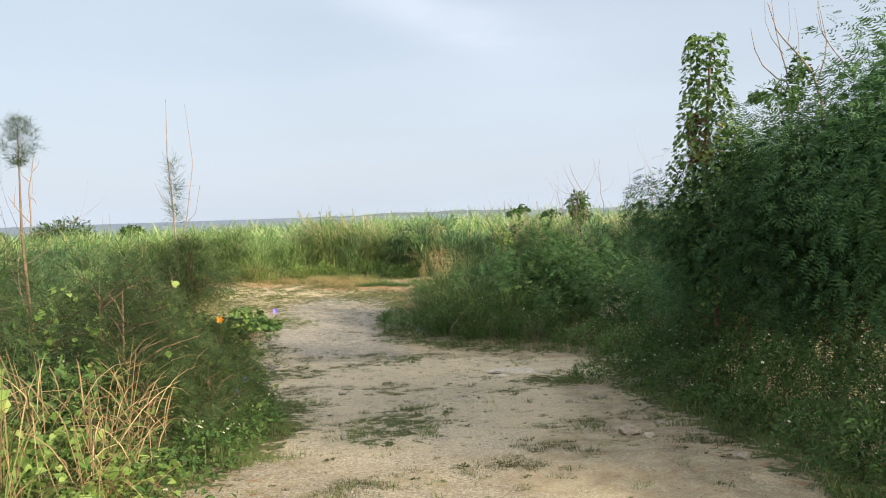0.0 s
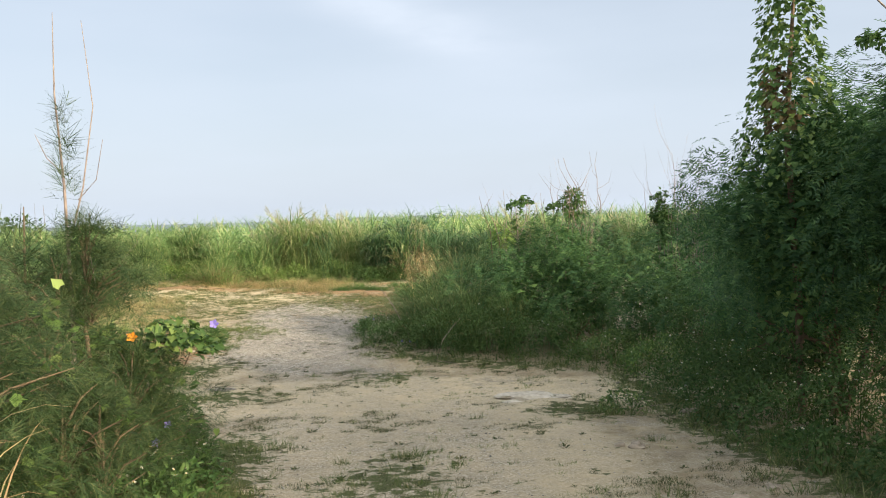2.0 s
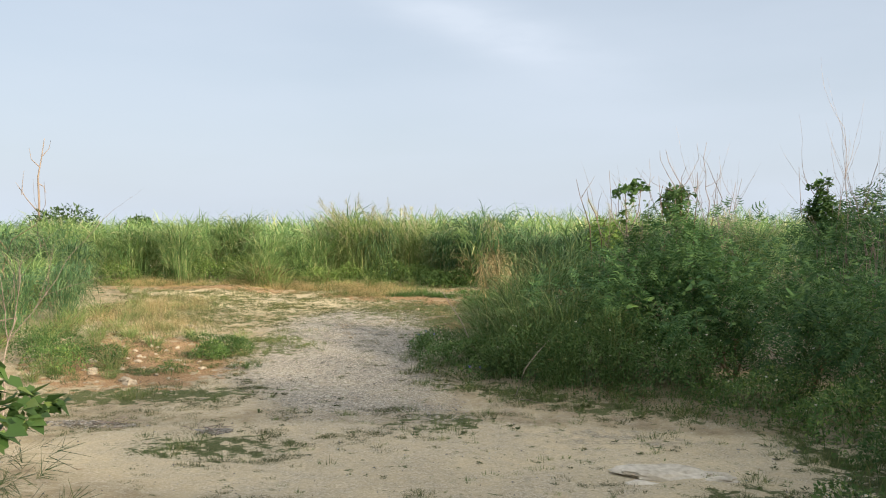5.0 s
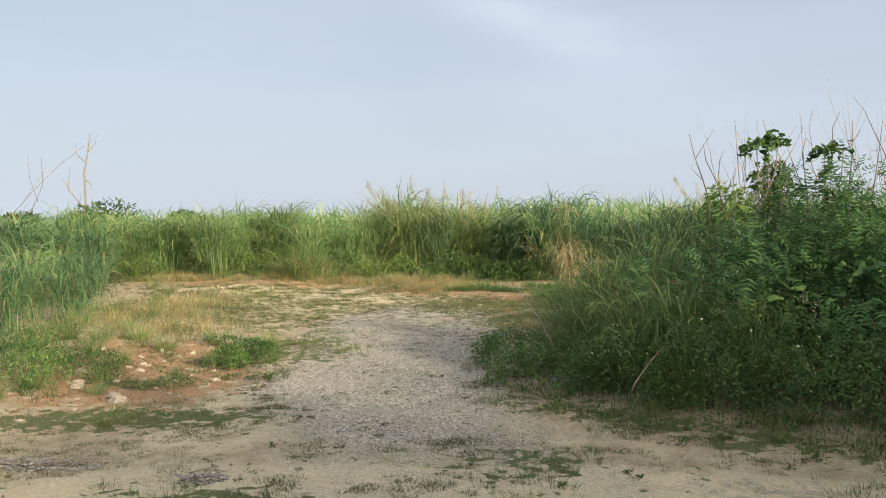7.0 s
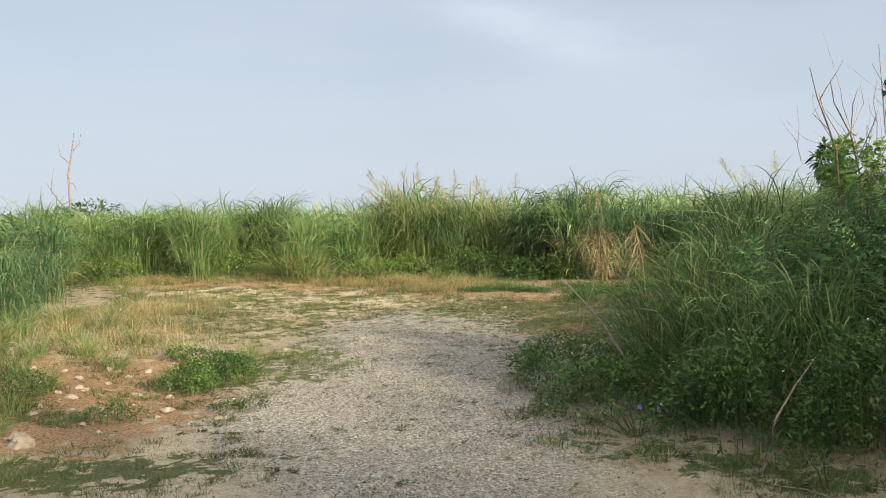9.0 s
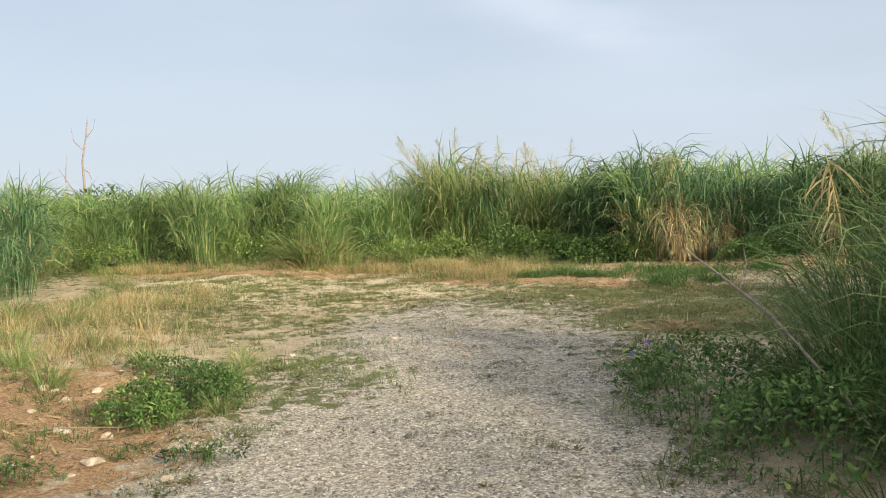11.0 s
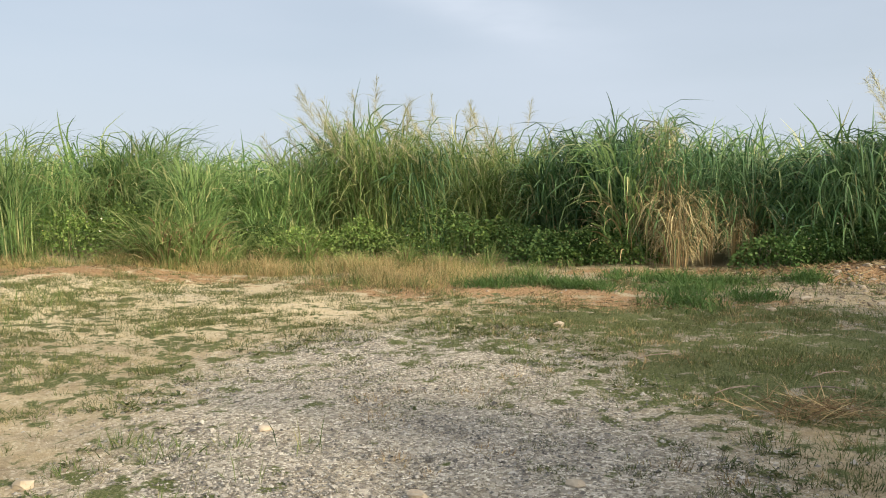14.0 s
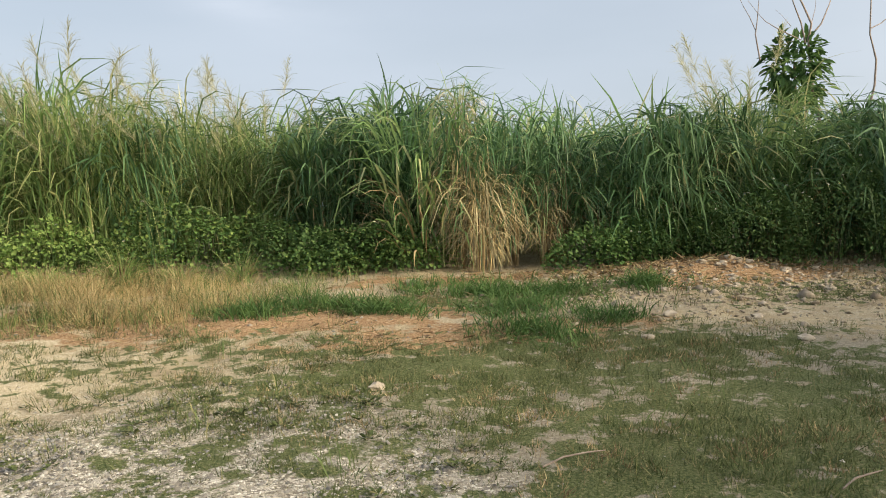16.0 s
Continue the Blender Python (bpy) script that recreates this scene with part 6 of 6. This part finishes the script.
weed_patches("bank_patches", "dark matted weeds along the foot of the bank", ((-5.2, 16.4, .7), (-4.4, 16.6, .5), (-4.2, 17.4, .5), (-6.3, 17.2, .6), (-4.6, 18.6, .35), (-4.4, 19.6, .25), (-3.7, 16.2, .2)), 24, .03, .13, 60, .012, .045, M_MOSS)
weed_patches("gravel_patches", "dark round weed cushions dotted over gravel", ((-2.2, 22.7, .8), (-1.9, 21.6, .5), (-2.4, 24.4, .8), (-2.1, 20.6, .5), (-2.6, 27.2, .6), (-3.4, 26.8, .8), (-2.0, 26.3, .6), (-4.6, 25.2, .6), (-4.4, 22.6, .4), (-1.75, 23.4, .5), (-3.0, 25.6, .9), (-2.6, 26.6, .7), (-1.6, 26.9, .6), (-3.8, 27.4, .5), (-3.4, 25.0, .5)), 13, .03, .09, 85, .01, .032, M_WORN)
tufts("straw_tufts", "golden tufts of dry grass along the clearing's edge", 190, (-13, 0, 22, 33), lambda z: np.clip(z[3] * 1.3 - .3, 0, 1), .07, .2, 44, .1, .3, M_STRAW)
tufts("track_weeds", "tiny weeds and dry sprigs trodden into the track", 520, (-2.4, 3.2, 3.5, 17), lambda z: np.clip(.35 + z[2] * .5, 0, 1), .02, .1, 26, .02, .07)
tufts("thatch", "brown dead thatch between worn grass", 330, (-3.5, 4, 22.5, 30.5), lambda z: np.clip(z[2] + .05, 0, 1), .05, .17, 26, .02, .06, M_BROWN)
lp = np.array([(-2.7, 29.8, .35, .2), (-2.1, 29.9, .4, .25), (-1.6, 29.5, .3, .2), (-0.9, 30.6, .4, .25), (-0.4, 30.2, .45, .25), (0.2, 30.0, .4, .3), (-0.5, 29.3, .4, .3), (-0.7, 28.4, .3, .25), (0.1, 28.7, .3, .2), (1.1, 29.9, .3, .15)])
lk = rng.integers(0, len(lp), 520)
lx_, ly_ = np.repeat(rng.normal(lp[lk, 0], lp[lk, 2] * 0.55), 13) + rng.normal(0, .05, 6760), np.repeat(rng.normal(lp[lk, 1], lp[lk, 3] * 0.7), 13) + rng.normal(0, .05, 6760)
tagged(build("lush_grass", *blades(np.stack([lx_, ly_, gz(lx_, ly_) - .01], 1), rng.uniform(0, 6.28, 6760), rng.uniform(.06, .24, 6760), rng.uniform(.006, .013, 6760), rng.uniform(.1, .9, 6760), rng.uniform(.3, 1.5, 6760), 2), M_HERB), "fresh green grass in patches across the clearing", "grass", kind="stuff")

# grass that fringes the undergrowth along the track
ex, ey = [], []
for x, y, rx, ry, h in EDGE:
    a = rng.uniform(1.6, 5.6, 34)
    w = rng.uniform(0.8, 1.08 if y < 12 else 1.25, 34)
    ex.append(x + rx * w * np.cos(a))
    ey.append(y + ry * w * np.sin(a))
ex, ey = np.repeat(np.concatenate(ex), 12), np.repeat(np.concatenate(ey), 12)
ek = len(ex)
ex, ey = ex + rng.normal(0, .05, ek), ey + rng.normal(0, .05, ek)
tagged(build("fringe_grass", *blades(np.stack([ex, ey, gz(ex, ey) - .01], 1), rng.uniform(0, 6.28, ek), rng.uniform(.05, .24, ek), rng.uniform(.005, .011, ek), rng.uniform(.1, .9, ek), rng.uniform(.3, 1.5, ek), 2), M_SHORT), "soft green grass fringing the undergrowth", "grass", kind="stuff")


def rosettes(name, label, n, box, weight, mat, slo, shi, per=15):
    """Small flat weeds: leaves that lie outwards round one root."""
    x, y = sown(n, box, weight)
    size = np.repeat(rng.uniform(slo, shi, n), per)
    i = np.repeat(np.arange(n), per)
    a = rng.uniform(0, 6.28, n * per)
    w = size * 0.9 * rng.uniform(0, 1, n * per)
    px, py = x[i] + w * np.cos(a), y[i] + w * np.sin(a)
    d = np.stack([np.cos(a), np.sin(a), rng.uniform(0.05, 0.9, n * per)], 1)
    m = axes(d, np.stack([rng.normal(0, .3, n * per), rng.normal(0, .3, n * per), np.ones(n * per)], 1))
    ob = build(name, *scatter(OVAL, np.stack([px, py, gz(px, py) + 0.006 + size * rng.uniform(0, .35, n * per)], 1), m, size * rng.uniform(.6, 1.2, n * per)), mat)
    return tagged(ob, label, "weeds", kind="stuff")


rosettes("gravel_rosettes", "small dark flat-leaved weeds dotted over gravel", 230, (-5.8, -0.4, 19, 28.2), lambda z: np.clip(z[0] * (1 - z[0]) * 3 + .02, 0, 1), M_WORN, .018, .045)
rosettes("track_rosettes", "small olive flat-leaved weeds dotted over the dirt track", 240, (-3.4, 2.8, 6, 19), lambda z: np.clip(.15 + z[2] * .8, 0, 1), M_WORN, .018, .045)

PEBBLE = (np.array([(.6, .1, -.1), (-.1, .55, .05), (-.55, -.1, -.05), (.1, -.5, .1), (.05, .05, .42), (0, 0, -.4)], float), np.array([(0, 1, 4), (1, 2, 4), (2, 3, 4), (3, 0, 4), (1, 0, 5), (2, 1, 5), (3, 2, 5), (0, 3, 5)]))
CAP = (PEBBLE[0][:5] * (1, 1, 1.2), PEBBLE[1][:4])


def strewn(name, label, mat, x, y, size, tpl):
    n = len(x)
    m = axes(rand_dirs(n, -.15, .15), np.stack([rng.normal(0, .25, n), rng.normal(0, .25, n), np.ones(n)], 1)) * np.stack([rng.uniform(.8, 1.5, n), rng.uniform(.8, 1.2, n), rng.uniform(.6, 1.1, n)], 1)[:, None, :]
    return tagged(build(name, *scatter(tpl, np.stack([x, y, gz(x, y) + size * 0.06], 1), m, size), mat), label, "gravel", kind="stuff")


qx, qy = sown(36000, (-5.4, -0.6, 16.5, 28.2), lambda z: np.clip(z[0] * 1.1 - .1, 0, 1) ** 0.6)
strewn("gravel", "loose grey and tan gravel on the track", M_GRAVEL, qx, qy, np.exp(rng.normal(-4.45, 0.36, len(qx))), CAP)
qx, qy = sown(15000, (-7.5, 4, 2.5, 31), lambda z: np.clip(z[0] * .3 + z[1] * .5 + z[4] * .15 + .16 - z[3] * .2, 0, 1))
strewn("grit", "small pale stones scattered over sandy soil", M_GRAVEL, qx, qy, np.exp(rng.normal(-4.6, 0.42, len(qx))), CAP)


def rock(x, y, size, flat=0.55, label="pale limestone lump lying on soil", name="rock", long=1.0):
    bm = bmesh.new()
    bmesh.ops.create_icosphere(bm, subdivisions=3 if size > 0.07 else 2, radius=1.0)
    off = Vector((x * 7.1, y * 5.3, size * 40))
    for v in bm.verts:
        v.co *= 1 + 0.5 * noise.noise(v.co * 1.3 + off) + 0.25 * noise.noise(v.co * 3.1 + off)
        v.co = Vector((v.co.x * size * long, v.co.y * size, v.co.z * size * flat))
    me = bpy.data.meshes.new(name)
    bm.to_mesh(me)
    bm.free()
    me.materials.append(M_SLAB if name == "flat_rock" else M_ROCK)
    ob = new(name, me)
    ob.matrix_world = pose(x, y, float(gz(x, y)) + size * flat * 0.15, 0, 0, math.degrees(x * 3 + y) if long == 1 else -3)
    return tagged(ob, label, "rock", "loose rocks")


for x, y, s in ((-5.7, 18.8, .1), (-6.4, 19.2, .08), (-6.2, 20.4, .07), (-5.9, 19.9, .05), (-5.6, 20.6, .06), (-6.8, 20.0, .09), (-5.5, 22.6, .08), (-6.6, 24.0, .12), (1.86, 8.36, .12), (1.97, 8.1, .07), (2.5, 7.0, .07), (2.3, 8.9, .06), (1.72, 10.55, .08), (1.58, 10.66, .06), (2.9, 12.6, .09), (0.4, 29.1, .09), (0.6, 28.6, .06),
                (1.3, 28.4, .05), (2.0, 30.3, .06), (2.4, 30.4, .08), (2.9, 30.1, .06), (1.6, 30.2, .05), (2.2, 30.2, .05), (2.6, 30.3, .05), (0.0, 27.9, .05), (1.1, 27.6, .06), (-1.0, 30.9, .09), (-4.0, 24.2, .04), (-3.1, 23.3, .045), (-2.4, 23.4, .04), (2.7, 29.2, .06), (1.9, 27.2, .05), (-2.1, 27.4, .05), (-4.9, 23.4, .05)):
    rock(x, y, s)
for x, y, r in ((-6.50, 19.41, .08), (-5.56, 18.65, .1), (-4.95, 19.93, .06)):
    rock(x, y, r, 0.6, "pale broken rock on orange soil", "rock")
rock(1.22, 14.28, 0.21, 0.27, "flat pale slab of rock set in the dirt track", "flat_rock", 2.1)

rock(0.92, 13.98, 0.07, 0.35, "broken flake of pale rock beside a slab", "flat_rock", 1.9)
rock(1.62, 14.02, 0.08, 0.35, "broken flake of pale rock beside a slab", "flat_rock", 1.6)


def stick(x, y, L, turn, r=0.0045):
    e = build("dead_stick", *tube([(-L / 2, 0, 0), (-L / 6, .04 * L, .02), (L / 6, -.03 * L, .03), (L / 2, .02, 0.01)], [r, r * 1.1, r * .9, r * .5]), M_DEAD)
    e.matrix_world = pose(x, y, float(gz(x, y)) + 0.015, 0, 0, turn)
    return tagged(e, "dry bleached stick lying on the ground", "stick", "fallen sticks")


for x, y, L, a in ((-5.5, 20.6, .8, 8), (-4.75, 16.2, .45, 5), (-1.2, 25.0, .35, 20), (-0.7, 24.9, .3, -30), (0.4, 26.0, .4, 10), (0.7, 25.4, .3, 60), (2.6, 13.0, .5, 20), (-1.6, 21.6, .5, 40), (0.2, 17.6, .6, -50), (-0.5, 25.3, .3, 15), (0.1, 25.1, .3, -40), (0.5, 25.7, .3, 70), (-0.2, 24.6, .3, 120), (-1.5, 25.9, .35, 10)):
    stick(x, y, L, a)
arch = thing("dead_branch", -0.45, 20.0, "pale dead branch leaning out of the undergrowth", "branch")
build("stem", *tube([(0.1, -0.2, -0.02), (-0.17, 0.25, 0.38), (-0.38, 0.83, 0.72), (-0.58, 1.4, 0.93), (-0.74, 1.94, 1.09)], [0.013, 0.012, 0.01, 0.008, 0.004], 6), M_DEAD, arch)
build("twig", *tube([(-0.5, 1.15, 0.84), (-0.42, 1.3, 1.02), (-0.4, 1.5, 1.12)], [0.005, 0.004, 0.002], 5), M_DEAD, arch)
lean = thing("dead_branch", 0.0, 18.1, "pale dead stick leaning in the undergrowth", "branch")
build("stem", *tube([(0, 0, 0), (0.13, 0.1, 0.36), (0.3, 0.26, 0.55), (0.48, 0.4, 0.72)], [0.009, 0.008, 0.007, 0.004], 6), M_DEAD, lean)
for _ in range(60):
    x, y = (rng.normal(-6.1, 0.7), rng.normal(20.2, 1.2)) if rng.uniform() < 0.6 else (rng.normal(2.2, 0.7), rng.normal(30.0, 0.4))
    rock(float(x), float(y), float(rng.uniform(0.02, 0.05)), 0.6, "small broken stone on bare soil", "stone")
ux, uy = rng.normal(2.2, 1.5, 2400), rng.normal(29.6, 0.75, 2400)
us = np.exp(rng.normal(-3.6, 0.45, 2400))
um = axes(rand_dirs(2400, -.5, .5), np.stack([rng.normal(0, .5, 2400), rng.normal(0, .5, 2400), np.ones(2400)], 1)) * np.stack([rng.uniform(.8, 1.5, 2400), rng.uniform(.8, 1.2, 2400), rng.uniform(.5, .9, 2400)], 1)[:, None, :]
tagged(build("rubble", *scatter(PEBBLE, np.stack([ux, uy, gz(ux, uy) + us * 0.1], 1), um, us), M_ROCK), "broken brown and pale stones scattered on bare soil", "rubble", kind="stuff")
wx, wy = rng.normal(1.6, 1.4, 1500), rng.normal(30.7, 0.3, 1500)
tagged(build("leaf_litter", *blades(np.stack([wx, wy, gz(wx, wy) + .015], 1), rng.uniform(0, 6.28, 1500), rng.uniform(.04, .16, 1500), rng.uniform(.01, .03, 1500), rng.uniform(1.0, 1.6, 1500), rng.uniform(-.3, .6, 1500), 2), M_BROWN), "brown dead leaves heaped at the foot of the thicket", "litter", kind="stuff")
tx_, ty_ = sown(2600, (-9, 4.5, 18, 31.6), lambda z: np.clip(z[1] * 1.2 - .35, 0, 1))
tagged(build("leaf_litter", *blades(np.stack([tx_, ty_, gz(tx_, ty_) + .012], 1), rng.uniform(0, 6.28, 2600), rng.uniform(.03, .12, 2600), rng.uniform(.008, .022, 2600), rng.uniform(1.2, 1.6, 2600), rng.uniform(-.3, .4, 2600), 2), M_BROWN), "brown dead leaves and straw littering bare soil", "litter", kind="stuff")
# weathered bark and rubbish trodden into the verge


def debris(x, y, rx, ry, n, label):
    e = thing("debris_heap", x, y, label, "debris", "debris on the verge")
    a, u = rng.uniform(0, 6.28, n), np.sqrt(rng.uniform(0, 1, n))
    px, py = rx * u * np.cos(a), ry * u * np.sin(a)
    pz = gz(x + px, y + py) - gz(x, y) + rng.uniform(0.0, 0.05, n) * (1 - u)
    m = axes(rand_dirs(n, -.25, .25), np.stack([rng.normal(0, .35, n), rng.normal(0, .35, n), np.ones(n)], 1)) * np.stack([rng.uniform(.8, 3.0, n), rng.uniform(.5, 1.1, n), rng.uniform(.12, .4, n)], 1)[:, None, :]
    build("chip", *scatter(PEBBLE, np.stack([px, py, pz], 1), m, np.exp(rng.normal(-3.5, .4, n))), M_CHIP, e, kind="stuff")
    k = 9
    build("twig", *join([tube([(p, q, 0.01), (p + .12 * math.cos(t), q + .12 * math.sin(t), .035), (p + .26 * math.cos(t), q + .26 * math.sin(t), .02)], [.004, .004, .002], 4) for p, q, t in zip(rng.normal(0, rx * .5, k), rng.normal(0, ry * .5, k), rng.uniform(0, 6.28, k))]), M_DEAD, e, kind="stuff")


debris(-5.0, 16.25, .55, .2, 420, "long heap of grey weathered bark chips beside the track")
debris(-3.42, 15.9, .2, .13, 150, "small heap of grey weathered bark chips on sand")
hay = thing("hay_heap", -0.93, 24.45, "loose heap of cut dry straw on short grass", "straw")
ha = rng.uniform(0, 6.28, 320)
build("straw", *blades(np.stack([rng.normal(0, .17, 320), rng.normal(0, .13, 320), rng.uniform(0.0, 0.07, 320)], 1), ha, rng.uniform(.1, .32, 320), np.full(320, .006), rng.uniform(.9, 1.5, 320), rng.uniform(0, .4, 320), 3), M_BROWN, hay, kind="stuff")
